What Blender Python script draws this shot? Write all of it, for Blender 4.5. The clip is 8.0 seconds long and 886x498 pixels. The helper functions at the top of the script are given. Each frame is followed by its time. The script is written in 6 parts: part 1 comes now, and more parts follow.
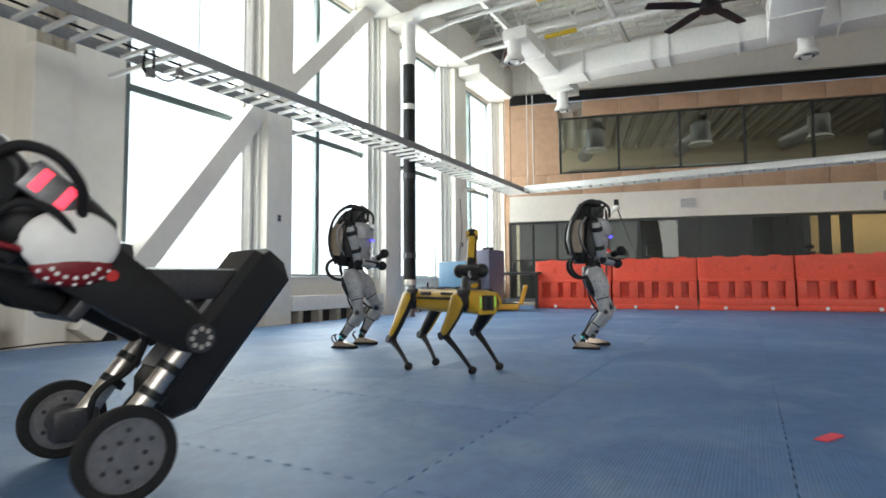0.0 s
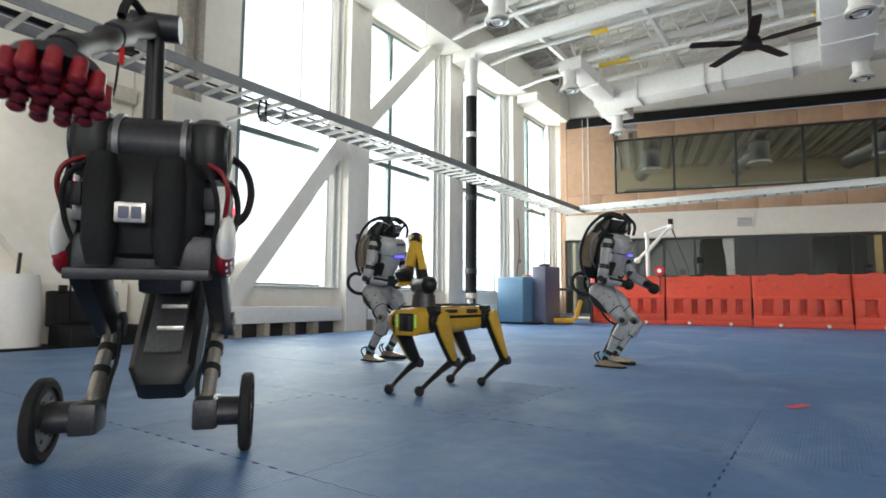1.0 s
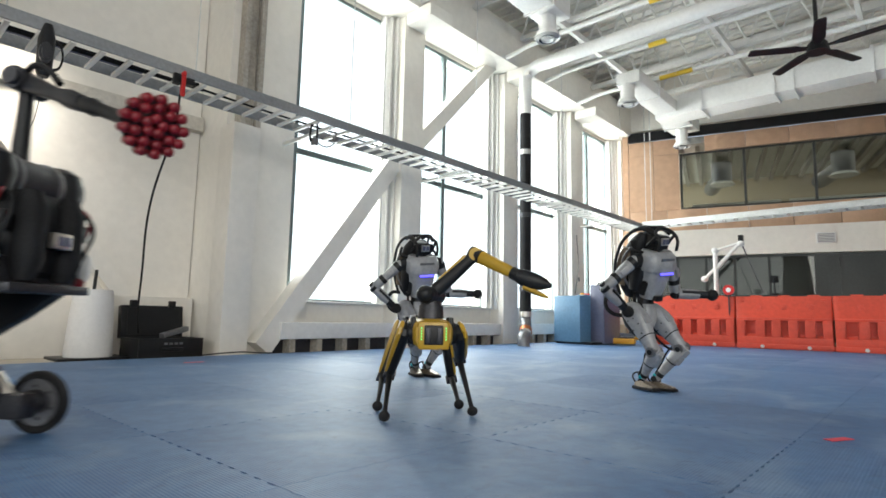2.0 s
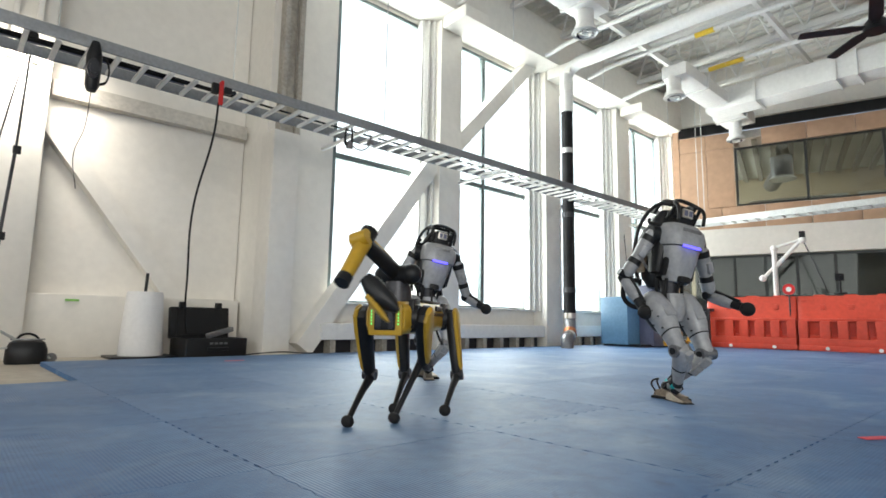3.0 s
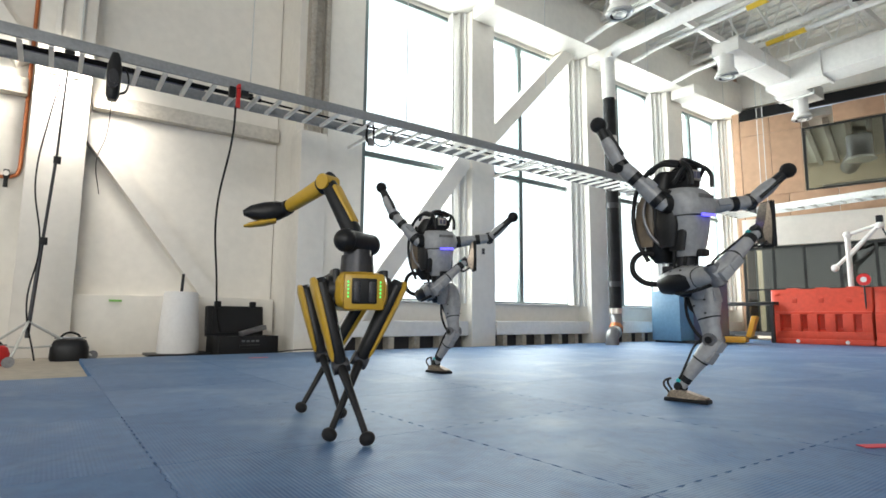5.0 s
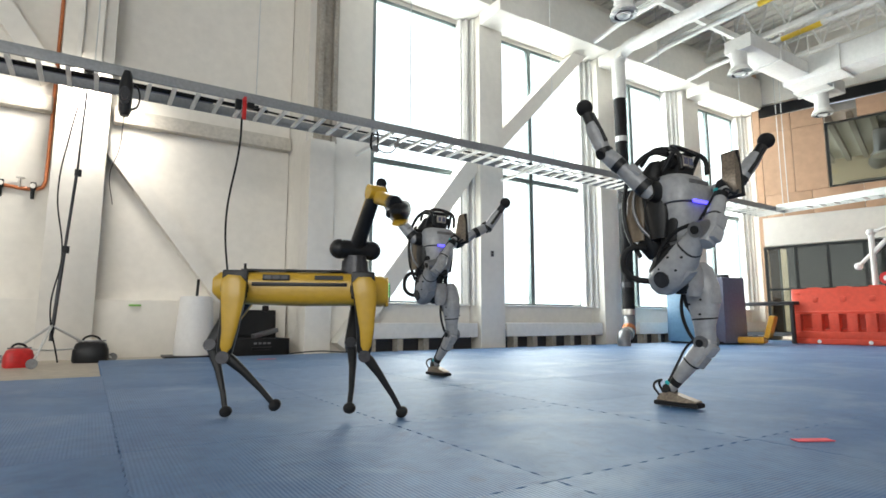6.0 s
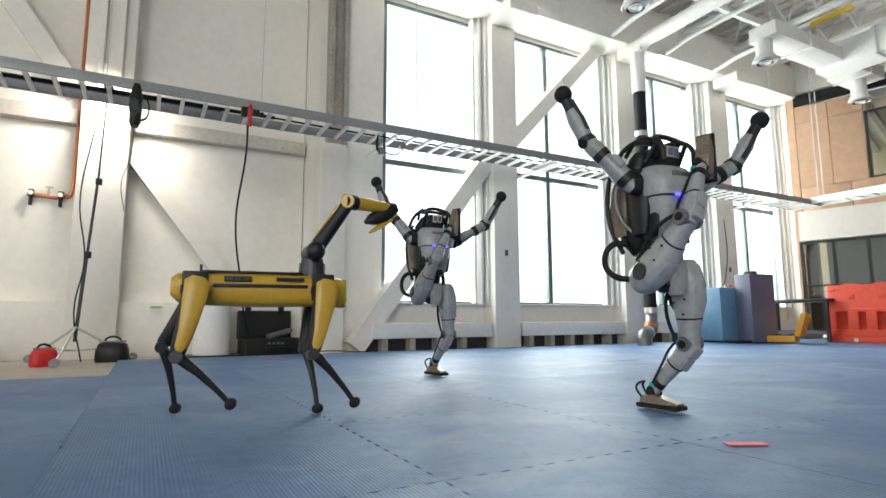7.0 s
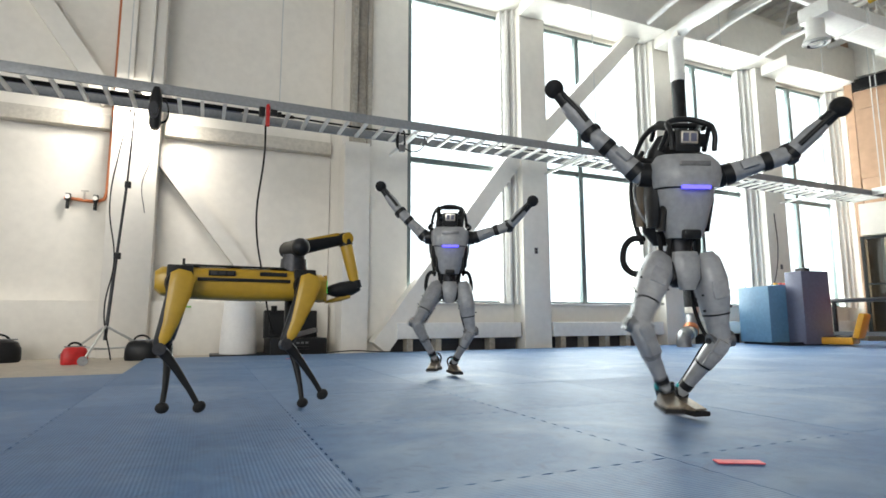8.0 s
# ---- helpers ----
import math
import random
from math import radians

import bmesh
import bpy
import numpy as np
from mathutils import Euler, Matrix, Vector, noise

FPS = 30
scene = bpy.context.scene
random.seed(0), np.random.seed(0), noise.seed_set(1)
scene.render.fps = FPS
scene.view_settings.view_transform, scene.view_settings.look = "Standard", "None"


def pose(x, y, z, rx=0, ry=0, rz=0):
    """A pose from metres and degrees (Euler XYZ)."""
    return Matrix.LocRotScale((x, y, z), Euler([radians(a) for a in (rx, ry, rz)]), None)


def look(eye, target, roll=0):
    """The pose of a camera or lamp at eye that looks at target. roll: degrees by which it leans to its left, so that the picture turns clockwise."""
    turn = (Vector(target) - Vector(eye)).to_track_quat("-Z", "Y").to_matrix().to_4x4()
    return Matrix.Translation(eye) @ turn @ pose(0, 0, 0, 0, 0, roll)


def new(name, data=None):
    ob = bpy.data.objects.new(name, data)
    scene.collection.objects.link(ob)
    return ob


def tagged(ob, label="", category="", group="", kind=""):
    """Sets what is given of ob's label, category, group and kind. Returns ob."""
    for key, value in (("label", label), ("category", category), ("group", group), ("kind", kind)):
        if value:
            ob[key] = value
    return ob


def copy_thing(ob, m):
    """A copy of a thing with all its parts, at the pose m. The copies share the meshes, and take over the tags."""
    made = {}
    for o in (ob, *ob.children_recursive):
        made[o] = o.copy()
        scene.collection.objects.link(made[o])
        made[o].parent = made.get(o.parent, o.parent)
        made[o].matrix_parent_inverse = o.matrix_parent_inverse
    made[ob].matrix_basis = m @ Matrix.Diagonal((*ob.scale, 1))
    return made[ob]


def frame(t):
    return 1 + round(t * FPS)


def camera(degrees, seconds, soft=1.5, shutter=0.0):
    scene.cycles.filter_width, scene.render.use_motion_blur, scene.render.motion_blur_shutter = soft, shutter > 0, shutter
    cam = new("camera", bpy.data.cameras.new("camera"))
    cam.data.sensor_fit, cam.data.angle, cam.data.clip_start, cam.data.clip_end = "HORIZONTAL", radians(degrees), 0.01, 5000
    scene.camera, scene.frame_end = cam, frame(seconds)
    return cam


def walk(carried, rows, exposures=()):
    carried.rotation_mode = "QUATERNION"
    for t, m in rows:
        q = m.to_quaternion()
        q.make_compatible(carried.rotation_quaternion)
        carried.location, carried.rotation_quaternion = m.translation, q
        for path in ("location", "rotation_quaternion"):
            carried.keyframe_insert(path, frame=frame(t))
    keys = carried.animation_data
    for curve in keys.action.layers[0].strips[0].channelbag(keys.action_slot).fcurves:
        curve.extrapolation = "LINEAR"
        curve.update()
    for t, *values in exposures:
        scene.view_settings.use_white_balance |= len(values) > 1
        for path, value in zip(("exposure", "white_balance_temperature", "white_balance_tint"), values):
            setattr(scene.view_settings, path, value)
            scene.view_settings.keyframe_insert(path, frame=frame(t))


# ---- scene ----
cam = camera(77.84, 8.0, soft=1.6, shutter=0.4)
PATH = (
    (0, 3.369, 0.076, 0.580, 3.56, 0.44, -60.89),
    (0.5, 2.860, -0.123, 0.479, 4.53, 0.00, -58.00),
    (1, 2.581, -0.306, 0.513, 5.29, -0.41, -54.99),
    (1.5, 2.542, -0.442, 0.518, 6.34, -0.78, -51.37),
    (2, 2.738, -0.539, 0.520, 7.02, -1.12, -47.88),
    (3.5, 2.996, -0.735, 0.417, 7.47, -0.69, -40.28),
    (4, 3.186, -0.763, 0.400, 7.41, -0.59, -38.64),
    (4.5, 3.330, -0.795, 0.412, 7.34, -0.53, -37.06),
    (5, 3.399, -0.905, 0.446, 7.17, -0.41, -35.52),
    (6.5, 3.738, -1.330, 0.434, 7.51, 0.11, -30.71),
    (7, 3.937, -1.433, 0.448, 7.33, 0.22, -28.39),
    (7.5, 4.150, -1.444, 0.440, 7.23, 0.25, -25.83),
    (8, 4.302, -1.423, 0.444, 7.35, 0.13, -23.46),
)
walk(cam, [(t, pose(x, y, z, 90 + p, 0, w) @ pose(0, 0, 0, 0, 0, -r)) for t, x, y, z, p, r, w in PATH],
     exposures=((0, -0.12, 6500, 10), (1.5, -0.02, 6500, 10), (3.5, 0.06, 6500, 10), (8, 0.04, 6500, 10)))

# ---- light ----
world = bpy.data.worlds.new("sky")
scene.world = world
world.use_nodes = True
wn = world.node_tree
sky = wn.nodes.new("ShaderNodeTexSky")
sky.sky_type, sky.sun_disc, sky.sun_elevation, sky.sun_rotation = "NISHITA", False, radians(35), radians(20)
sky.air_density, sky.dust_density, sky.ozone_density = 1.0, 4.0, 0.5
wn.links.new(sky.outputs[0], wn.nodes["Background"].inputs[0])
wn.nodes["Background"].inputs[1].default_value = 0.12


def area(name, eye, target, w, h, watts, colour=(1, 1, 1)):
    data = bpy.data.lights.new(name, "AREA")
    data.shape, data.size, data.size_y, data.energy, data.color = "RECTANGLE", w, h, watts, colour
    ob = new(name, data)
    ob.matrix_world = look(eye, target)
    return ob


# overcast daylight: before the tall windows, and before assumed ones behind the camera
area("daylight_windows", (12.4, 8.4, 5.1), (12.4, 0, 4.6), 15.6, 8.6, 4700, (0.975, 1.0, 0.97))
area("daylight_rear", (-8.6, -2.0, 3.6), (0, -2.0, 2.2), 12.0, 5.0, 420, (0.985, 1.0, 0.96))
# added fill that brightens the left wall and floor; no source known there
area("daylight_south", (-3.0, -9.75, 4.0), (0.5, 7.0, 1.8), 7.6, 4.6, 690, (1.0, 0.985, 0.93))
sun = new("sun", bpy.data.lights.new("sun", "SUN"))
sun.data.energy, sun.data.angle, sun.data.color = 0.6, radians(14), (1.0, 0.97, 0.92)
sun.matrix_world = look((6, 14, 12), (8, 0, 0))
# ---- materials ----
def material(name, colour, rough=0.6, metal=0.0, vary=0.12, grain=8.0, bump=0.0, stain=None, coat=0.0, emit=None, power=0.0):
    """A surface with slow and fine variation in colour, gloss and relief."""
    m = bpy.data.materials.new(name)
    m.use_nodes = True
    nt, b = m.node_tree, m.node_tree.nodes["Principled BSDF"]
    b.inputs["Metallic"].default_value, b.inputs["Roughness"].default_value = metal, rough
    b.inputs["Coat Weight"].default_value = coat
    if emit:
        b.inputs["Base Color"].default_value = (*colour, 1)
        b.inputs["Emission Color"].default_value, b.inputs["Emission Strength"].default_value = (*emit, 1), power
        return m
    tc = nt.nodes.new("ShaderNodeTexCoord")
    info = nt.nodes.new("ShaderNodeObjectInfo")
    shift = nt.nodes.new("ShaderNodeVectorMath")
    shift.operation = "MULTIPLY_ADD"
    nt.links.new(info.outputs["Random"], shift.inputs[0])
    shift.inputs[1].default_value = (31, 17, 23)
    nt.links.new(tc.outputs["Object"], shift.inputs[2])
    big, small = nt.nodes.new("ShaderNodeTexNoise"), nt.nodes.new("ShaderNodeTexNoise")
    for n, s, d in ((big, grain * 0.16, 5), (small, grain * 3.0, 3)):
        n.inputs["Scale"].default_value, n.inputs["Detail"].default_value = s, d
        nt.links.new(shift.outputs[0], n.inputs["Vector"])
    add = nt.nodes.new("ShaderNodeMath")
    add.operation = "ADD"
    nt.links.new(big.outputs[0], add.inputs[0])
    nt.links.new(small.outputs[0], add.inputs[1])
    ramp = nt.nodes.new("ShaderNodeMapRange")
    ramp.inputs["From Min"].default_value, ramp.inputs["From Max"].default_value = 0.7, 1.3
    nt.links.new(add.outputs[0], ramp.inputs["Value"])
    mix = nt.nodes.new("ShaderNodeMix")
    mix.data_type = "RGBA"
    dark = stain or tuple(c * (1 - 2 * vary) for c in colour)
    light = tuple(min(1, c * (1 + vary)) for c in colour)
    mix.inputs["A"].default_value, mix.inputs["B"].default_value = (*dark, 1), (*light, 1)
    nt.links.new(ramp.outputs[0], mix.inputs["Factor"])
    nt.links.new(mix.outputs["Result"], b.inputs["Base Color"])
    rr = nt.nodes.new("ShaderNodeMapRange")
    rr.inputs["To Min"].default_value, rr.inputs["To Max"].default_value = min(1, rough * 1.2), rough * 0.82
    nt.links.new(big.outputs[0], rr.inputs["Value"])
    nt.links.new(rr.outputs[0], b.inputs["Roughness"])
    if bump:
        bp = nt.nodes.new("ShaderNodeBump")
        bp.inputs["Strength"].default_value, bp.inputs["Distance"].default_value = bump, 0.01
        nt.links.new(small.outputs[0], bp.inputs["Height"])
        nt.links.new(bp.outputs[0], b.inputs["Normal"])
    return m


def glass(name, tint, rough=0.02):
    m = bpy.data.materials.new(name)
    m.use_nodes = True
    nt = m.node_tree
    b = nt.nodes["Principled BSDF"]
    nt.nodes.remove(b)
    clear, gloss = nt.nodes.new("ShaderNodeBsdfTransparent"), nt.nodes.new("ShaderNodeBsdfGlossy")
    clear.inputs[0].default_value, gloss.inputs["Roughness"].default_value = (*tint, 1), rough
    face = nt.nodes.new("ShaderNodeLayerWeight")
    steep = nt.nodes.new("ShaderNodeMath")
    steep.operation = "POWER"
    steep.inputs[1].default_value = 5
    nt.links.new(face.outputs["Facing"], steep.inputs[0])
    lw = nt.nodes.new("ShaderNodeMath")
    lw.operation = "MULTIPLY_ADD"
    lw.inputs[1].default_value, lw.inputs[2].default_value = 0.9, 0.035
    nt.links.new(steep.outputs[0], lw.inputs[0])
    mx = nt.nodes.new("ShaderNodeMixShader")
    nt.links.new(lw.outputs[0], mx.inputs[0])
    nt.links.new(clear.outputs[0], mx.inputs[1])
    nt.links.new(gloss.outputs[0], mx.inputs[2])
    nt.links.new(mx.outputs[0], nt.nodes["Material Output"].inputs[0])
    return m


WHITE = material("white_wall_paint", (0.82, 0.785, 0.72), 0.6, vary=0.03, grain=3, bump=0.05)
STEELWHITE = material("white_painted_steel", (0.80, 0.79, 0.76), 0.42, vary=0.04, grain=5)
CEIL = material("white_roof_deck", (0.78, 0.76, 0.71), 0.6, vary=0.05, grain=4)
CONCRETE = material("grey_concrete", (0.42, 0.385, 0.33), 0.8, vary=0.16, grain=7, bump=0.25)
PALECONCRETE = material("pale_concrete", (0.58, 0.545, 0.48), 0.8, vary=0.10, grain=7, bump=0.25)
CFLOOR = material("pale_floor_concrete", (0.46, 0.41, 0.34), 0.5, vary=0.12, grain=4)
FRAME = material("window_frame_aluminium", (0.16, 0.20, 0.20), 0.4, metal=0.5, vary=0.06)
DARKFRAME = material("black_aluminium", (0.03, 0.035, 0.035), 0.4, metal=0.4, vary=0.1)
ALU = material("galvanised_steel", (0.60, 0.61, 0.60), 0.42, metal=0.55, vary=0.08, grain=9)
WOOD = material("pale_maple_panel", (0.47, 0.295, 0.19), 0.45, vary=0.07, grain=2.2, coat=0.1)
BLACK = material("black_plastic", (0.012, 0.0125, 0.014), 0.40, vary=0.15, grain=20)
MATTEBLACK = material("matt_black_rubber", (0.013, 0.013, 0.014), 0.75, vary=0.2, grain=30, bump=0.1)
DARKGREY = material("dark_grey_metal", (0.05, 0.05, 0.056), 0.38, metal=0.5, vary=0.15, grain=18)
GREY = material("grey_cast_metal", (0.22, 0.22, 0.23), 0.38, metal=0.65, vary=0.12, grain=16)
SILVER = material("brushed_steel", (0.62, 0.58, 0.53), 0.3, metal=0.9, vary=0.12, grain=22)
LIMB = material("light_grey_robot_shell", (0.32, 0.325, 0.335), 0.38, vary=0.12, grain=9, coat=0.15)
FOOT = material("worn_bronze_metal", (0.30, 0.25, 0.20), 0.35, metal=0.8, vary=0.25, grain=25)
YELLOW = material("yellow_robot_shell", (0.50, 0.30, 0.022), 0.36, vary=0.05, grain=10, coat=0.15)
ORANGE = material("orange_polyethylene", (0.72, 0.075, 0.038), 0.45, vary=0.07, grain=5)
REDP = material("deep_red_rubber", (0.22, 0.008, 0.016), 0.4, vary=0.2, grain=25)
RED = material("red_plastic", (0.62, 0.02, 0.02), 0.4, vary=0.1)
BLUE = material("blue_enamelled_steel", (0.13, 0.27, 0.42), 0.42, vary=0.08, grain=6)
NAVY = material("dark_blue_grey_steel", (0.12, 0.125, 0.19), 0.45, vary=0.08, grain=6)
AMBER = material("yellow_plastic", (0.85, 0.42, 0.03), 0.45, vary=0.07)
COPPER = material("copper_pipe", (0.62, 0.22, 0.10), 0.35, metal=0.85, vary=0.15)
PAPER = material("white_paper_roll", (0.78, 0.77, 0.76), 0.7, vary=0.03)
TAPE = material("yellow_pipe_label", (0.80, 0.55, 0.04), 0.5, vary=0.05)
SNOW = material("snow_ground", (0.80, 0.82, 0.85), 0.8, vary=0.05, grain=0.4)
BEIGE = material("beige_room_wall", (0.55, 0.45, 0.32), 0.7, vary=0.06)
GLOWGREEN = material("green_status_light", (0.05, 0.5, 0.08), 0.4, emit=(0.12, 1.0, 0.2), power=0.9)
GLOWBLUE = material("blue_status_light", (0.05, 0.05, 0.6), 0.4, emit=(0.10, 0.08, 1.0), power=3)
GLOWRED = material("red_status_light", (0.7, 0.05, 0.08), 0.4, emit=(1.0, 0.05, 0.09), power=2.2)
GLOWLAMP = material("work_lamp_glow", (1, 1, 1), 0.4, emit=(1.0, 0.93, 0.82), power=14)
GLASS = glass("clear_glass", (0.93, 0.96, 0.96))
SMOKE = glass("tinted_glass", (0.62, 0.66, 0.64))


def mat_blue():
    m = material("blue_foam_mat", (0.066, 0.160, 0.325), 0.54, vary=0.10, grain=4.5, stain=(0.048, 0.120, 0.265), bump=0.12)
    nt = m.node_tree
    b = nt.nodes["Principled BSDF"]
    tc = nt.nodes.new("ShaderNodeTexCoord")
    wave = nt.nodes.new("ShaderNodeTexWave")
    wave.inputs["Scale"].default_value, wave.inputs["Distortion"].default_value = 26, 0.4
    wave.bands_direction = "X"
    nt.links.new(tc.outputs["Object"], wave.inputs["Vector"])
    cloud = nt.nodes.new("ShaderNodeTexNoise")
    cloud.inputs["Scale"].default_value, cloud.inputs["Detail"].default_value, cloud.inputs["Distortion"].default_value = 1.1, 8, 1.6
    geo = nt.nodes.new("ShaderNodeNewGeometry")
    nt.links.new(geo.outputs["Position"], cloud.inputs["Vector"])
    sc = nt.nodes.new("ShaderNodeTexNoise")
    sc.inputs["Scale"].default_value, sc.inputs["Detail"].default_value, sc.inputs["Distortion"].default_value = 7.0, 6, 3.0
    nt.links.new(geo.outputs["Position"], sc.inputs["Vector"])
    old = b.inputs["Base Color"].links[0].from_socket
    wear = nt.nodes.new("ShaderNodeMapRange")
    wear.inputs["From Min"].default_value, wear.inputs["From Max"].default_value, wear.inputs["To Max"].default_value = 0.52, 0.72, 0.55
    nt.links.new(cloud.outputs[0], wear.inputs["Value"])
    mix = nt.nodes.new("ShaderNodeMix")
    mix.data_type = "RGBA"
    mix.inputs["B"].default_value = (0.18, 0.275, 0.40, 1)
    nt.links.new(wear.outputs[0], mix.inputs["Factor"])
    nt.links.new(old, mix.inputs["A"])
    scuff = nt.nodes.new("ShaderNodeMapRange")
    scuff.inputs["From Min"].default_value, scuff.inputs["From Max"].default_value, scuff.inputs["To Max"].default_value = 0.55, 0.74, 0.62
    nt.links.new(sc.outputs[0], scuff.inputs["Value"])
    mix2 = nt.nodes.new("ShaderNodeMix")
    mix2.data_type = "RGBA"
    mix2.inputs["B"].default_value = (0.055, 0.105, 0.20, 1)
    nt.links.new(scuff.outputs[0], mix2.inputs["Factor"])
    nt.links.new(mix.outputs["Result"], mix2.inputs["A"])
    nt.links.new(mix2.outputs["Result"], b.inputs["Base Color"])
    bp = nt.nodes.new("ShaderNodeBump")
    bp.inputs["Strength"].default_value, bp.inputs["Distance"].default_value = 0.5, 0.006
    total = nt.nodes.new("ShaderNodeMath")
    total.operation = "MULTIPLY_ADD"
    total.inputs[1].default_value = 0.35
    nt.links.new(wave.outputs["Fac"], total.inputs[0])
    nt.links.new(cloud.outputs[0], total.inputs[2])
    nt.links.new(total.outputs[0], bp.inputs["Height"])
    nt.links.new(bp.outputs[0], b.inputs["Normal"])
    return m


MATBLUE = mat_blue()
for m in (BLACK, MATTEBLACK):
    m.node_tree.nodes["Principled BSDF"].inputs["Specular IOR Level"].default_value = 0.3
RAIL = material("dull_grey_steel", (0.30, 0.31, 0.32), 0.5, metal=0.3, vary=0.10, grain=9)
# ---- mesh helpers ----
def finish(bm, name, mats, smooth=True):
    me = bpy.data.meshes.new(name)
    bmesh.ops.recalc_face_normals(bm, faces=bm.faces)
    if smooth:
        for f in bm.faces:
            f.smooth = True
        for e in bm.edges:
            if len(e.link_faces) == 2 and e.calc_face_angle(0) > 0.6:
                e.smooth = False
    bm.to_mesh(me)
    bm.free()
    for m in mats if isinstance(mats, (list, tuple)) else [mats]:
        me.materials.append(m)
    return me


def part(name, bm, mat, parent=None, label=""):
    ob = new(name, finish(bm, name, mat))
    if parent:
        ob.parent = parent
    return tagged(ob, label)


def root(name, x=0, y=0, z=0, rz=0):
    ob = new(name)
    ob.empty_display_size = 0.1
    ob.matrix_basis = pose(x, y, z, 0, 0, rz)
    return ob


def box(bm, x0, x1, y0, y1, z0, z1, bevel=0.0, m=None, index=0):
    made = bmesh.ops.create_cube(bm, size=1)["verts"]
    mid = Vector(((x0 + x1) / 2, (y0 + y1) / 2, (z0 + z1) / 2))
    size = (abs(x1 - x0), abs(y1 - y0), abs(z1 - z0))
    for v in made:
        v.co = Vector([v.co[i] * size[i] for i in range(3)]) + mid
    faces = list({f for v in made for f in v.link_faces})
    if bevel:
        done = bmesh.ops.bevel(bm, geom=list({e for v in made for e in v.link_edges}), offset=bevel, segments=2, affect="EDGES", profile=0.6)
        faces = list(set(done["faces"]) | {f for f in faces if f.is_valid})
    made = list({v for f in faces if f.is_valid for v in f.verts})
    for f in faces:
        if f.is_valid:
            f.material_index = index
    if m is not None:
        bmesh.ops.transform(bm, matrix=m, verts=made)
    return made


def tube(bm, a, b, r0, r1=None, sides=14, index=0, cap=True):
    """A straight round bar from a to b."""
    a, b = Vector(a), Vector(b)
    d = b - a
    made = bmesh.ops.create_cone(bm, cap_ends=cap, segments=sides, radius1=r0, radius2=r0 if r1 is None else r1, depth=d.length)["verts"]
    bmesh.ops.transform(bm, matrix=Matrix.Translation((a + b) / 2) @ d.to_track_quat("Z", "Y").to_matrix().to_4x4(), verts=made)
    for f in {f for v in made for f in v.link_faces}:
        f.material_index = index
    return made


def ball(bm, c, r, scale=(1, 1, 1), index=0, u=16, v=10):
    made = bmesh.ops.create_uvsphere(bm, u_segments=u, v_segments=v, radius=r)["verts"]
    for q in made:
        q.co = Vector([q.co[i] * scale[i] for i in range(3)]) + Vector(c)
    for f in {f for q in made for f in q.link_faces}:
        f.material_index = index
    return made


def loft(bm, rings, index=0, cap=True):
    """Skin through rings of points, each ring the same count."""
    rows = [[bm.verts.new(p) for p in ring] for ring in rings]
    n = len(rows[0])
    for a, b in zip(rows, rows[1:]):
        for i in range(n):
            f = bm.faces.new((a[i], a[(i + 1) % n], b[(i + 1) % n], b[i]))
            f.material_index = index
    if cap:
        for r in (rows[0][::-1], rows[-1]):
            f = bm.faces.new(r)
            f.material_index = index
    return [v for r in rows for v in r]


def oval(c, rx, ry, n=16, power=2.6, axis="Z"):
    """A rounded-rectangle ring round c, across the named axis."""
    out = []
    for i in range(n):
        a = 2 * math.pi * (i + 0.5) / n
        ca, sa = math.cos(a), math.sin(a)
        u = rx * math.copysign(abs(ca) ** (2 / power), ca)
        w = ry * math.copysign(abs(sa) ** (2 / power), sa)
        out.append(Vector(c) + (Vector((u, w, 0)) if axis == "Z" else Vector((0, u, w)) if axis == "X" else Vector((u, 0, w))))
    return out


def wire(name, points, r, mat, parent=None, label="", cyclic=False):
    """A bent round cable or pipe."""
    cu = bpy.data.curves.new(name, "CURVE")
    cu.dimensions, cu.bevel_depth, cu.bevel_resolution, cu.resolution_u = "3D", r, 3, 8
    sp = cu.splines.new("BEZIER")
    sp.bezier_points.add(len(points) - 1)
    for q, p in zip(sp.bezier_points, points):
        q.co, q.handle_left_type, q.handle_right_type = p, "AUTO", "AUTO"
    sp.use_cyclic_u = cyclic
    tmp = bpy.data.objects.new(name, cu)
    me = bpy.data.meshes.new_from_object(tmp)
    bpy.data.objects.remove(tmp)
    me.materials.clear()
    me.materials.append(mat)
    for f in me.polygons:
        f.use_smooth = True
    ob = new(name, me)
    if parent:
        ob.parent = parent
    return tagged(ob, label)


def slab(name, x0, x1, y0, y1, z0, z1, mat, label="", category="", kind="structure", bevel=0.0):
    bm = bmesh.new()
    box(bm, x0, x1, y0, y1, z0, z1, bevel)
    return tagged(part(name, bm, mat), label, category, kind=kind)
# ---- the hall ----
GY = 6.5           # plane of the window glass
ZT, ZS = 5.70, 0.69  # head and sill of the windows
ROOF = 7.3
WINDOWS = ((7.12, 8.88), (9.62, 11.80), (12.55, 14.64), (15.5, 17.58))

slab("ground", -400, 500, 6.9, 900, -0.6, -0.3, SNOW, "snow-covered flat ground outside the tall windows", "ground")
BACKDROP = material("white_overcast_sky", (1, 1, 1), 1.0, emit=(0.96, 0.985, 1.0), power=1.6)
slab("backdrop", -150, 260, 120, 121, 1.6, 190, BACKDROP, "plain white overcast sky far outside the windows", "sky")
slab("floor", -9, 23, -10, 8, -0.24, -0.04, CFLOOR, "pale worn concrete floor of the hall", "floor")


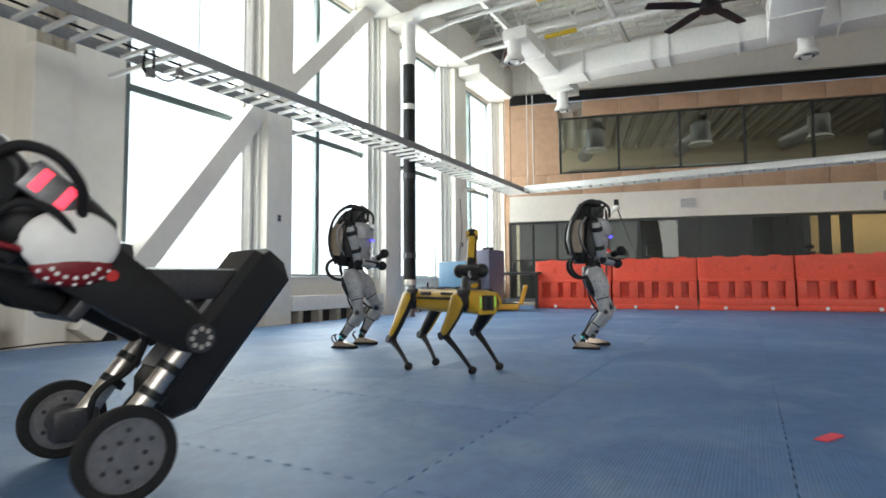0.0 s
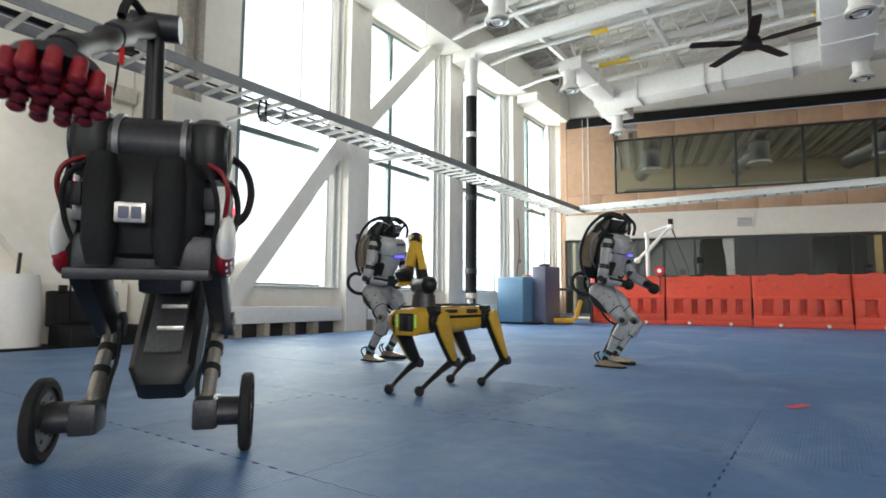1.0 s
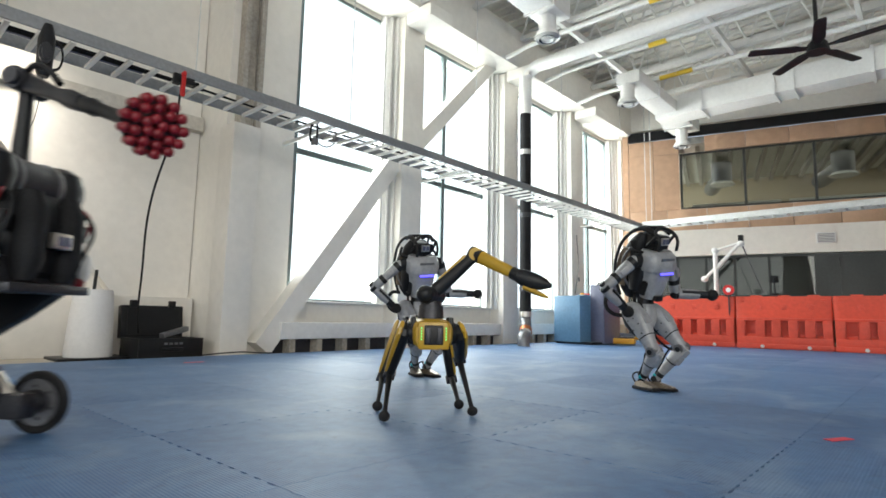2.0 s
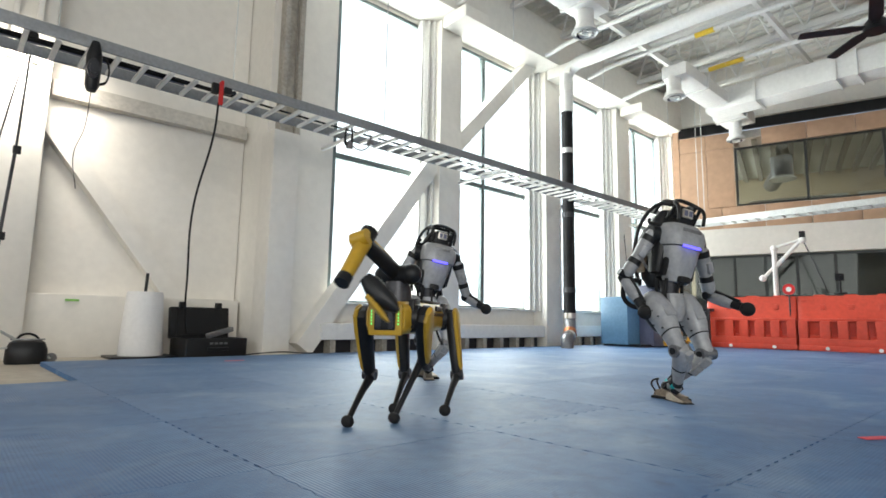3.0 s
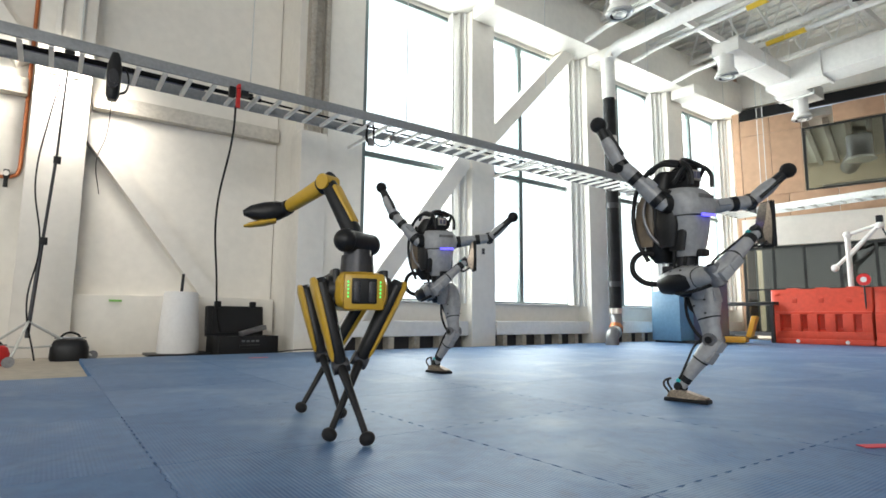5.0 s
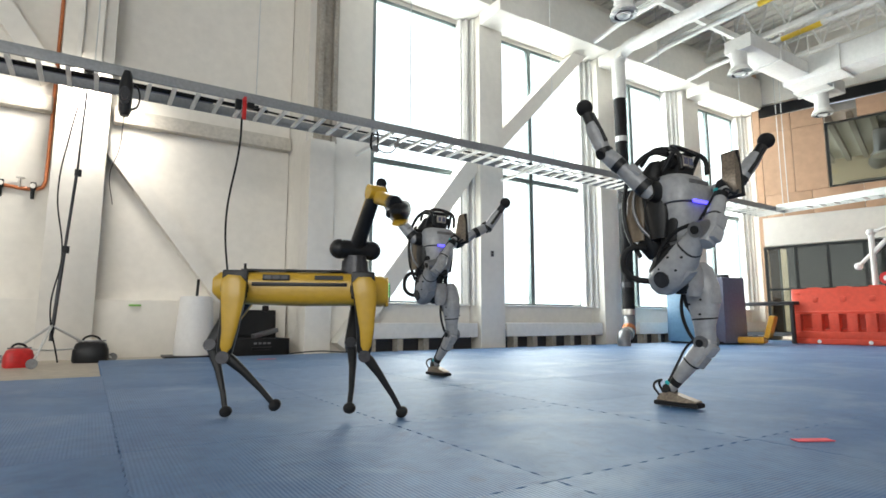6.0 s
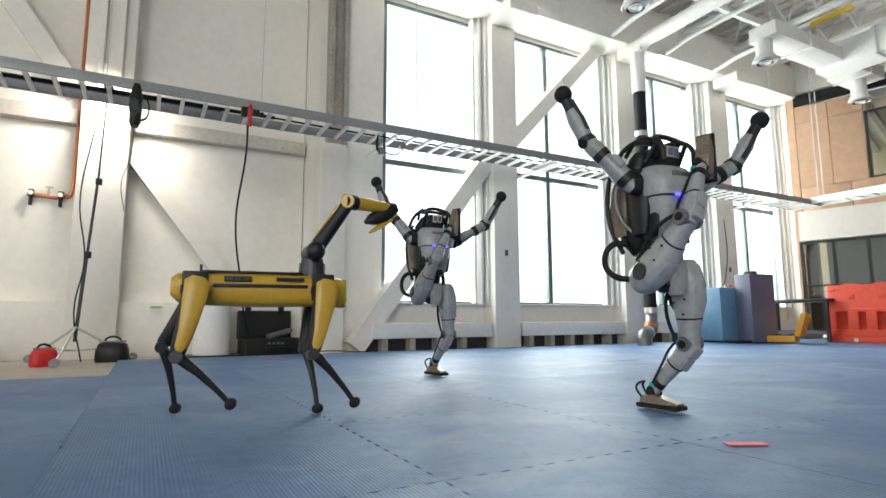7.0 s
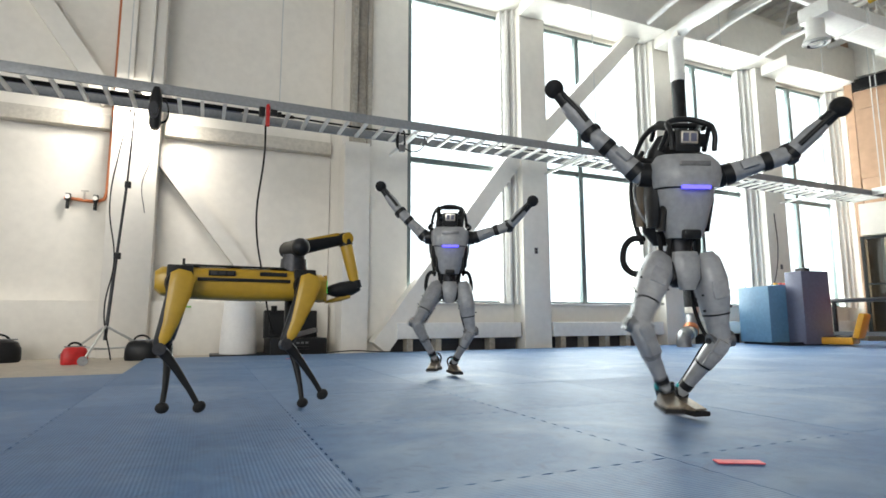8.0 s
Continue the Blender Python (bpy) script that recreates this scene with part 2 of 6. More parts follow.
def wall_north():
    # apron and head of the window wall, and its solid parts
    slab("wall_north", 6.42, 19.2, 6.42, 6.8, -0.04, ZS, WHITE, "white painted low wall under the tall windows", "wall")
    slab("wall_north", 6.42, 19.2, 6.46, 6.8, ZT, ROOF, WHITE, "white painted wall over the tall windows", "wall")
    edges = [6.462] + [e for w in WINDOWS for e in w] + [19.2]
    for a, b in zip(edges[::2], edges[1::2]):
        slab("wall_north", a, b, 6.46, 6.8, ZS, ZT, WHITE, "white painted wall strip between tall windows", "wall")


def pillar(x0, x1, y0, z1, label="square white painted steel pillar of the window wall", groove=True):
    p = root("pillar", (x0 + x1) / 2, y0, 0)
    w = (x1 - x0) / 2
    bm = bmesh.new()
    box(bm, -w, w, 0, 0.40, -0.04, z1, 0.012)
    part("casing", bm, WHITE, p)
    if groove:
        bm = bmesh.new()
        for k in range(3):
            box(bm, -w - 0.05 - 0.09 * k, -w - 0.004 - 0.09 * k, 0.14 + 0.06 * k, 0.40, ZS, z1, 0.006)
        part("stepped_edge", bm, STEELWHITE, p, "stepped white window reveal")
    return tagged(p, label, "pillar", "window pillars", "structure")


wall_north()
for a, b in ((8.97, 9.47), (11.93, 12.45), (14.78, 15.40), (17.75, 18.4)):
    pillar(a, b, 6.08, ZT + 0.05)
pillar(6.08, 6.46, 6.26, 3.05, "white painted low pillar block beside the first window", False)
# header above the windows and soffit
slab("header_beam", 6.42, 19.2, 5.72, 6.44, ZT + 0.06, 6.55, WHITE, "deep white boxed beam over the windows", "beam", bevel=0.01)
for x in (9.22, 12.2, 15.15, 18.1):
    slab("beam_end", x - 0.28, x + 0.28, 5.45, 6.02, ZT - 0.16, ZT + 0.055, WHITE, "white boxed beam end over a pillar", "beam", bevel=0.01)


def window(x0, x1, mullions, transom):
    w = root("window", x0, GY, 0)
    width = x1 - x0
    bars = [(0, 0.06, ZS, ZT), (width - 0.06, width, ZS, ZT)] + [(m - x0 - 0.045, m - x0 + 0.045, ZS, ZT) for m in mullions]
    for a, b, c, d in bars:
        bm = bmesh.new()
        box(bm, a, b, -0.035, 0.055, c, d, 0.004)
        part("mullion", bm, FRAME, w)
    cuts = [0.06] + [q for m in mullions for q in (m - x0 - 0.045, m - x0 + 0.045)] + [width - 0.06]
    for a, b in zip(cuts[::2], cuts[1::2]):
        for c, d in ((ZS, ZS + 0.055), (transom - 0.05, transom + 0.04), (ZT - 0.06, ZT)):
            bm = bmesh.new()
            box(bm, a, b, -0.03, 0.05, c, d, 0.004)
            part("rail", bm, FRAME, w)
        for c, d in ((ZS + 0.055, transom - 0.05), (transom + 0.04, ZT - 0.06)):
            bm = bmesh.new()
            box(bm, a, b, 0.005, 0.017, c, d)
            pane = part("pane", bm, GLASS, w)
            pane.visible_shadow = False
    bm = bmesh.new()
    box(bm, -0.02, width + 0.02, -0.22, -0.037, ZS - 0.004, ZS + 0.022, 0.006)
    part("sill", bm, STEELWHITE, w, "white window sill")
    tagged(w, "tall window with slim grey-green aluminium bars and clear panes", "window", "tall windows", "structure")
    return w


window(*WINDOWS[0], (), 2.96)
window(*WINDOWS[1], (10.45,), 3.05)
window(*WINDOWS[2], (13.42,), 3.05)
window(*WINDOWS[3], (16.38,), 3.05)


def brace(x0, z0, x1, z1, y, size=0.23, mat=WHITE):
    d = Vector((x1 - x0, 0, z1 - z0))
    bm = bmesh.new()
    n = d.normalized()
    up = Vector((-n.z, 0, n.x))
    rings = []
    for p in (Vector((x0, y, z0)), Vector((x1, y, z1))):
        rings.append([p + up * a + Vector((0, b, 0)) for a, b in ((size / 2, -size / 2), (size / 2, size / 2), (-size / 2, size / 2), (-size / 2, -size / 2))])
    loft(bm, rings)
    return tagged(part("diagonal_brace", bm, mat), "thick white diagonal steel brace", "brace", "diagonal braces", "structure")


brace(6.62, 0.05, 9.0, 3.22, 6.28, 0.27)
brace(9.35, 3.45, 11.72, 5.95, 6.28, 0.25)

# radiator covers along the windows
def radiator(x0, x1):
    r = root("radiator_cover", x0, 6.1, 0)
    n = x1 - x0
    bm = bmesh.new()
    box(bm, 0, n, 0, 0.31, 0.17, 0.40, 0.02)
    part("cover", bm, STEELWHITE, r)
    for k in range(int(n / 0.45)):
        bm = bmesh.new()
        box(bm, 0.16 + k * 0.45, 0.25 + k * 0.45, 0.03, 0.28, -0.04, 0.168)
        part("foot", bm, CONCRETE, r, "grey bracket foot")
    # dark sheet that puts the shade under the cover into colour
    bm = bmesh.new()
    box(bm, 0, n, 0.20, 0.30, -0.04, 0.165)
    part("back_plate", bm, DARKGREY, r, "dark strip standing for the shade in the gap under the cover")
    tagged(r, "long white radiator cover under a tall window", "radiator", "radiator covers")


for a, b in ((6.85, 8.92), (9.52, 11.88), (12.95, 14.7), (15.6, 17.8)):
    radiator(a, b)

# ---- the solid wall beyond the first window ----
slab("wall_northwest", -9, 6.08, 7.3, 7.6, -0.04, ROOF, WHITE, "plain white painted wall", "wall")
slab("wall_return", 6.10, 6.46, 6.52, 7.6, -0.04, ROOF, WHITE, "white painted wall return beside the first window", "wall")
slab("wall_plinth", -9, 6.06, 7.08, 7.296, -0.04, 0.70, WHITE, "low white ledge along the wall", "wall", bevel=0.01)
slab("concrete_beam", -9, 2.99, 7.14, 7.296, 3.08, 3.28, PALECONCRETE, "rough grey concrete beam across the wall", "beam", bevel=0.01)
slab("concrete_beam", 3.66, 6.06, 7.14, 7.296, 3.08, 3.28, PALECONCRETE, "rough grey concrete beam across the wall", "beam", bevel=0.01)
slab("column", 3.05, 3.62, 6.92, 7.298, -0.04, ROOF, WHITE, "white boxed column against the wall", "column", bevel=0.012)
slab("column", 0.2, 0.75, 6.92, 7.298, -0.04, ROOF, WHITE, "white boxed column against the wall", "column", bevel=0.012)
bm = bmesh.new()
box(bm, 6.20, 6.28, 6.36, 6.515, 3.06, ROOF, 0.004)
box(bm, 6.28, 6.44, 6.47, 6.516, 3.06, ROOF, 0.0)
box(bm, 6.44, 6.51, 6.36, 6.457, 3.06, ROOF, 0.004)
tagged(part("steel_column", bm, CONCRETE), "grey steel channel column over the low pillar", "column", kind="structure")
bm = bmesh.new()
box(bm, 3.20, 3.26, 6.84, 6.915, 3.3, ROOF, 0.004)
box(bm, 3.42, 3.48, 6.84, 6.915, 3.3, ROOF, 0.004)
tagged(part("steel_column", bm, WHITE), "white steel channel column on the wall", "column", kind="structure")
brace(3.5, 2.95, 5.75, -0.02, 7.19, 0.2)
brace(2.95, 3.5, 0.8, 6.6, 7.19, 0.25)

# ---- far wall: glazed storefront below, wood-clad gallery above; built square, then swung 15.6 degrees ----
built_before = set(bpy.data.objects)
FX = 17.0
slab("wall_east", 18.6, 18.9, 5.6, 6.8, -0.04, ROOF, WHITE, "white wall in the far corner", "wall")
slab("wall_east", FX, FX + 0.3, -10, 5.58, 2.08, 2.76, WHITE, "white painted band over the glazed storefront", "wall")
slab("wall_east", 17.5, 17.8, -10, 5.58, 5.75, ROOF, WHITE, "white wall over the wood-clad gallery", "wall")
slab("gallery_floor", FX + 0.31, 22.8, -10, 5.58, 2.5, 2.76, CONCRETE, "gallery floor slab behind the wood cladding", "floor")
slab("gallery_ceiling", 17.82, 22.8, -10, 6.4, 5.3, 5.5, CEIL, "pale slatted ceiling of the gallery room", "ceiling")
slab("wall_gallery", 22.6, 22.8, -10, 6.4, -0.04, 5.5, BEIGE, "far wall of the rooms behind the glass", "wall")
slab("wall_corner", 17.5, 18.9, 5.6, 5.75, -0.04, ROOF, WOOD, "pale wood clad return of the gallery", "wall")
slab("black_band", 17.42, 17.49, -10, 5.58, 5.42, 5.68, BLACK, "black painted band above the wood cladding", "trim")


def wood_panels():
    n = 0
    y = 5.58
    while y > -9.5:
        for z0, z1 in ((2.82, 3.40), (4.98, 5.40)):
            if y > 4.3 and z0 > 4:
                continue
            w = 0.98
            bm = bmesh.new()
            rings = []
            for z in (z0, z1):
                ring = []
                for k in range(7):
                    f = k / 6
                    ring.append(Vector((17.49 - 0.035 * math.sin(math.pi * f), y - 0.006 - (w - 0.012) * f, z)))
                ring += [Vector((17.6, y - w + 0.006, z)), Vector((17.6, y - 0.006, z))]
                rings.append(ring)
            loft(bm, rings)
            p = part("panel", bm, WOOD, gallery_wall)
            n += 1
        y -= 0.98
    for z0, z1 in ((3.40, 4.98), (4.98, 5.40)):
        for k in range(2):
            bm = bmesh.new()
            box(bm, 17.46, 17.6, 5.58 - 0.66 * (k + 1) + 0.006, 5.58 - 0.66 * k - 0.006, z0 + 0.004, z1 - 0.004)
            part("panel", bm, WOOD, gallery_wall)


gallery_wall = tagged(root("gallery_cladding"), "pale maple panels round the gallery window, slightly bowed", "cladding", kind="structure")
wood_panels()


def gallery_window():
    g = root("gallery_window", 17.5, 4.22, 3.42)
    ys = [0, 1.53, 3.07, 4.62, 6.17, 7.72, 9.27, 10.82, 12.4]
    for y in ys:
        bm = bmesh.new()
        box(bm, -0.02, 0.06, -y - 0.03, -y + 0.03, 0, 1.54)
        part("mullion", bm, DARKFRAME, g)
    for z0, z1 in ((0, 0.03), (1.5, 1.54)):
        for a, b in zip(ys, ys[1:]):
            bm = bmesh.new()
            box(bm, -0.015, 0.055, -b + 0.03, -a - 0.03, z0, z1)
            part("rail", bm, DARKFRAME, g)
    for a, b in zip(ys, ys[1:]):
        bm = bmesh.new()
        box(bm, 0.015, 0.027, -b + 0.03, -a - 0.03, 0.03, 1.5)
        part("pane", bm, SMOKE, g).visible_shadow = False
    tagged(g, "long gallery window with black bars and tinted panes", "window", kind="structure")


gallery_window()
# inside the gallery room
for k in range(30):
    slab("ceiling_slat", 18.0, 22.4, 5.0 - 0.42 * k, 5.12 - 0.42 * k, 5.14, 5.29, CONCRETE, "pale ceiling slat of the gallery room", "slat", kind="structure")
for k, y in enumerate((3.2, 0.2, -2.9, -5.4)):
    d = root("gallery_duct", 19.6, y, 4.75)
    bm = bmesh.new()
    tube(bm, (0, 0, -0.2), (0, 0, 0.38), 0.28)
    tube(bm, (0, 0, 0.0), (1.8, 0.3, 0.0), 0.22)
    part("duct", bm, GREY, d)
    bm = bmesh.new()
    tube(bm, (0, 0, -0.28), (0, 0, -0.2), 0.36, 0.29)
    part("collar", bm, ALU, d)
    tagged(d, "round grey air duct hanging in the gallery room", "duct", "gallery ducts")
for k in range(5):
    slab("gallery_rail", 18.7, 18.74, 4.0 - 2.4 * k - 2.2, 4.0 - 2.4 * k, 3.448, 3.75, STEELWHITE, "white desk screen on a desk in the gallery room", "screen", kind="")
slab("gallery_desk", 18.6, 19.4, -7, 4.0, 2.77, 3.45, STEELWHITE, "white row of desks in the gallery room", "desk", kind="")
area("gallery_lamp", (20.2, 0, 5.1), (20.2, 0, 0), 3.0, 10, 90, (1.0, 0.93, 0.82))


def storefront():
    s = root("storefront", FX, 5.58, 0)
    L = 15.4
    stops = [0, 0.62, 1.24, 1.9, 2.55, 3.3, 4.35, 4.75, 5.9, 6.75, 7.5, 7.95, 9.0, 9.7, 10.5, 11.5, 12.5, 13.5, 14.4, L]
    for y in stops:
        wide = 0.12 if y in (4.35, 7.95, 7.5) else 0.03
        bm = bmesh.new()
        box(bm, 0.02, 0.09, -y - wide, -y + wide, -0.04, 2.06)
        part("mullion", bm, DARKFRAME, s)
    for a, b in zip(stops, stops[1:]):
        for z0, z1 in ((-0.04, 0.06), (1.02, 1.06), (2.0, 2.06)):
            bm = bmesh.new()
            box(bm, 0.025, 0.085, -b + 0.03, -a - 0.03, z0, z1)
            part("rail", bm, DARKFRAME, s)
        bm = bmesh.new()
        if 4.35 <= a < 5.9:
            box(bm, 0.03, 0.07, -b + 0.03, -a - 0.03, 0.06, 2.0)
            part("door_leaf", bm, DARKFRAME, s, "dark grey door leaf")
        else:
            box(bm, 0.05, 0.06, -b + 0.03, -a - 0.03, 0.06, 2.0)
            part("pane", bm, SMOKE, s).visible_shadow = False
    tagged(s, "black-framed glass storefront along the far wall", "storefront", kind="structure")


storefront()
# rooms behind the storefront
slab("wall_room", 19.6, 19.8, -1.6, 5.58, -0.04, 2.5, GREY, "grey back wall of the dim room behind the glass", "wall")
slab("wall_room", FX + 0.4, 19.6, -1.75, -1.6, -0.04, 2.5, GREY, "partition between the rooms behind the glass", "wall")
slab("wall_room", 19.0, 19.2, -9, -1.75, -0.04, 2.5, BEIGE, "warm-lit beige wall of the room behind the glass", "wall")
area("room_lamp", (18.1, -3.8, 2.44), (18.1, -3.8, 0), 1.0, 2.6, 60, (1.0, 0.72, 0.38))
slab("ceiling_lamp", 17.9, 18.3, -2.75, -2.6, 2.45, 2.49, GLOWLAMP, "small lit ceiling lamp in the beige room", "lamp", kind="")
for y in (1.1, -3.3):
    g = root("vent_grille", FX - 0.004, y, 2.42)
    bm = bmesh.new()
    box(bm, -0.02, 0, -0.2, 0.2, -0.13, 0.13, 0.006)
    part("frame", bm, STEELWHITE, g)
    for k in range(6):
        bm = bmesh.new()
        box(bm, -0.03, -0.021, -0.17, 0.17, -0.105 + k * 0.037, -0.085 + k * 0.037)
        part("slat", bm, GREY, g)
    tagged(g, "white metal vent grille on the band over the storefront", "vent grille", "vent grilles")

bpy.context.view_layer.update()
SWING = pose(17.98, 4.49, 0.13, 0, 0, 15.6) @ Matrix.Translation((-17.5, -4.22, 0))
for ob in [o for o in bpy.data.objects if o not in built_before and o.parent is None]:
    ob.matrix_basis = SWING @ ob.matrix_basis

# ---- closing walls, out of view ----
# the gap in the unseen south wall is invented to go with daylight_south
slab("wall_south", 1.0, 23, -10.3, -10, -0.04, ROOF, WHITE, "plain white wall closing the hall", "wall")
slab("wall_south", -9, -7.0, -10.3, -10, -0.04, ROOF, WHITE, "plain white wall closing the hall", "wall")
slab("wall_south", -7.0, 1.0, -10.3, -10, -0.04, 1.5, WHITE, "white wall under the unseen opening added for the south fill", "wall")
slab("wall_south", -7.0, 1.0, -10.3, -10, 6.5, ROOF, WHITE, "white wall over the unseen opening added for the south fill", "wall")
slab("wall_west", -9.3, -9, -10.3, 7.6, 6.3, ROOF, WHITE, "white wall over the rear windows", "wall")
slab("wall_west", -9.3, -9, -10.3, 7.6, -0.04, 0.7, WHITE, "white wall under the rear windows", "wall")
slab("wall_west", -9.3, -9, 4.2, 7.6, 0.7, 6.3, WHITE, "white wall beside the rear windows", "wall")
slab("wall_west", -9.3, -9, -10.3, -8.2, 0.7, 6.3, WHITE, "white wall beside the rear windows", "wall")

# ---- ceiling and what hangs under it ----
def ceiling():
    bm = bmesh.new()
    box(bm, -9.3, 23, -10.3, 7.6, ROOF + 0.06, ROOF + 0.2)
    x = -9.0
    while x < 22.8:
        box(bm, x, x + 0.11, -10, 7.3, ROOF, ROOF + 0.055)
        x += 0.3
    tagged(part("ceiling", bm, CEIL), "cream ribbed metal roof deck", "ceiling", kind="structure")


ceiling()


def joist():
    """An open-web roof truss along y."""
    j = root("roof_truss")
    y0, y1 = -9.9, 5.7
    for name, z in (("top_chord", 7.16), ("bottom_chord", 6.36)):
        for side in (-0.05, 0.02):
            bm = bmesh.new()
            box(bm, side, side + 0.03, y0, y1, z, z + 0.09)
            part(name, bm, STEELWHITE, j)
    n = 26
    step = (y1 - y0) / n
    for k in range(n):
        a = (0, y0 + k * step, 6.41)
        b = (0, y0 + (k + 0.5) * step, 7.2)
        c = (0, y0 + (k + 1) * step, 6.41)
        for p, q in ((a, b), (b, c)):
            bm = bmesh.new()
            tube(bm, p, q, 0.022, sides=6)
            part("web_bar", bm, STEELWHITE, j)
    return tagged(j, "white open-web steel roof truss", "roof truss", "roof trusses", "structure")


truss = joist()
truss.location.x = 5.6
for x in (7.2, 8.8, 10.4, 12.0, 13.6, 15.2, 16.7):
    copy_thing(truss, pose(x, 0, 0))
for y in (4.6, 2.4, 0.2, -2.0, -4.4, -7.0):
    slab("cross_beam", 4.6, 17.4, y - 0.04, y + 0.04, 6.22, 6.35, STEELWHITE, "slim white steel cross beam under the trusses", "beam")


def duct_along(name, x0, x1, y0, y1, z0, z1, seams, label):
    d = root(name)
    bm = bmesh.new()
    box(bm, x0, x1, y0, y1, z0, z1, 0.02)
    part("duct_body", bm, STEELWHITE, d)
    along_x = x1 - x0 > y1 - y0
    for s in seams:
        bm = bmesh.new()
        if along_x:
            box(bm, s - 0.025, s + 0.025, y0 - 0.03, y1 + 0.03, z0 - 0.03, z1 + 0.03)
        else:
            box(bm, x0 - 0.03, x1 + 0.03, s - 0.025, s + 0.025, z0 - 0.03, z1 + 0.03)
        part("flange", bm, STEELWHITE, d)
    for f in (0.15, 0.85):
        bm = bmesh.new()
        if along_x:
            tube(bm, (x0 + f * (x1 - x0), (y0 + y1) / 2, z1 - 0.01), (x0 + f * (x1 - x0), (y0 + y1) / 2, ROOF + 0.03), 0.012, sides=8)
        else:
            tube(bm, ((x0 + x1) / 2, y0 + f * (y1 - y0), z1 - 0.01), ((x0 + x1) / 2, y0 + f * (y1 - y0), ROOF + 0.03), 0.012, sides=8)
        part("hanger_rod", bm, STEELWHITE, d)
    return tagged(d, label, "duct", "air ducts")


duct_along("air_duct", 15.55, 16.15, -6.5, 4.25, 5.32, 5.80, (-4.6, -2.9, -1.6, 0.1, 1.4, 1.75, 3.2), "large white rectangular air duct along the far wall")
duct_along("air_duct", 13.35, 15.52, 3.72, 4.22, 5.40, 5.66, (14.4,), "white rectangular branch duct with a ceiling vent")
duct_along("air_duct", 9.1, 10.35, 3.63, 4.13, 5.40, 5.74, (9.8,), "white rectangular branch duct with a ceiling vent")
duct_along("air_duct", 16.17, 17.1, 3.7, 4.35, 5.34, 5.62, (16.5,), "white rectangular branch duct with a ceiling vent")
duct_along("air_duct", 12.4, 15.5, -1.2, -0.4, 5.15, 5.85, (13.2, 14.3), "wide white rectangular branch duct")


def vent(x, y, z, top):
    v = root("ceiling_vent", x, y, z)
    bm = bmesh.new()
    tube(bm, (0, 0, 0.06), (0, 0, top - z + 0.04), 0.14, sides=24)
    part("neck", bm, STEELWHITE, v)
    bm = bmesh.new()
    tube(bm, (0, 0, 0.0), (0, 0, 0.09), 0.21, 0.17, sides=24)
    part("cone", bm, STEELWHITE, v)
    for k in range(3):
        bm = bmesh.new()
        bmesh.ops.create_cone(bm, cap_ends=False, segments=24, radius1=0.19 - 0.05 * k, radius2=0.16 - 0.05 * k, depth=0.03, matrix=Matrix.Translation((0, 0, -0.005 - 0.012 * k)))
        part("ring", bm, DARKGREY if k == 1 else STEELWHITE, v)
    tagged(v, "round white ceiling air diffuser under a duct", "air diffuser", "air diffusers")


vent(10.08, 3.9, 5.04, 5.40)
vent(13.48, 4.03, 5.02, 5.41)
vent(16.7, 4.02, 4.9, 5.42)
vent(15.85, -1.05, 4.92, 5.33)
vent(15.85, -3.6, 4.95, 5.33)
vent(12.6, -0.9, 4.85, 5.16)


def ceiling_fan(x, y, z):
    f = root("ceiling_fan", x, y, z)
    bm = bmesh.new()
    tube(bm, (0, 0, 0.08), (0, 0, ROOF + 0.03 - z), 0.025)
    part("down_rod", bm, BLACK, f)
    bm = bmesh.new()
    tube(bm, (0, 0, -0.06), (0, 0, 0.05), 0.13, 0.11, 20)
    ball(bm, (0, 0, 0.05), 0.10, (1, 1, 0.6))
    part("motor", bm, BLACK, f)
    for k, a in enumerate((118, 190, 262, 334, 46)):
        bm = bmesh.new()
        rings = []
        for d, w in ((0.10, 0.03), (0.20, 0.045), (0.26, 0.07), (0.74, 0.062), (0.77, 0.05)):
            rings.append([Vector((d, w, 0.012)), Vector((d, w, -0.002)), Vector((d, -w, -0.012)), Vector((d, -w, 0.002))])
        loft(bm, rings)
        bmesh.ops.rotate(bm, cent=(0, 0, 0), matrix=Matrix.Rotation(radians(a), 3, "Z"), verts=bm.verts)
        part("blade", bm, BLACK, f)
    tagged(f, "black five-blade ceiling fan on a long rod", "ceiling fan")


ceiling_fan(10.6, 0.37, 3.92)


def pipe(points, r, mat, label, name="pipe"):
    p = wire(name, points, r, mat)
    return tagged(p, label, "pipe", "ceiling pipes")


def along(a, b, n=2):
    return [tuple(a[i] + (b[i] - a[i]) * k / n for i in range(3)) for k in range(n + 1)]


# the drain pipe at the second pillar
drain = root("drain_pipe", 12.04, 5.62, 0)
bm = bmesh.new()
tube(bm, (0, 0, 0.62), (0, 0, 4.74), 0.115, sides=20)
part("lower_pipe", bm, MATTEBLACK, drain, "black plastic lower pipe")
bm = bmesh.new()
tube(bm, (0, 0, 4.74), (0, 0, 5.42), 0.13, sides=20)
part("upper_pipe", bm, STEELWHITE, drain, "white painted upper pipe")
for z, mat in ((3.92, ALU), (0.60, SILVER), (1.1, DARKGREY), (2.6, DARKGREY)):
    bm = bmesh.new()
    tube(bm, (0, 0, z - 0.05), (0, 0, z + 0.05), 0.124, sides=20)
    part("band", bm, mat, drain, "metal pipe band")
wire("elbow", [(0, 0, 0.66), (0, 0, 0.5), (-0.06, -0.05, 0.38), (-0.2, -0.14, 0.24), (-0.42, -0.26, 0.20), (-0.56, -0.33, 0.16), (-0.6, -0.36, -0.03)], 0.115, GREY, drain, "bent grey pipe elbow")
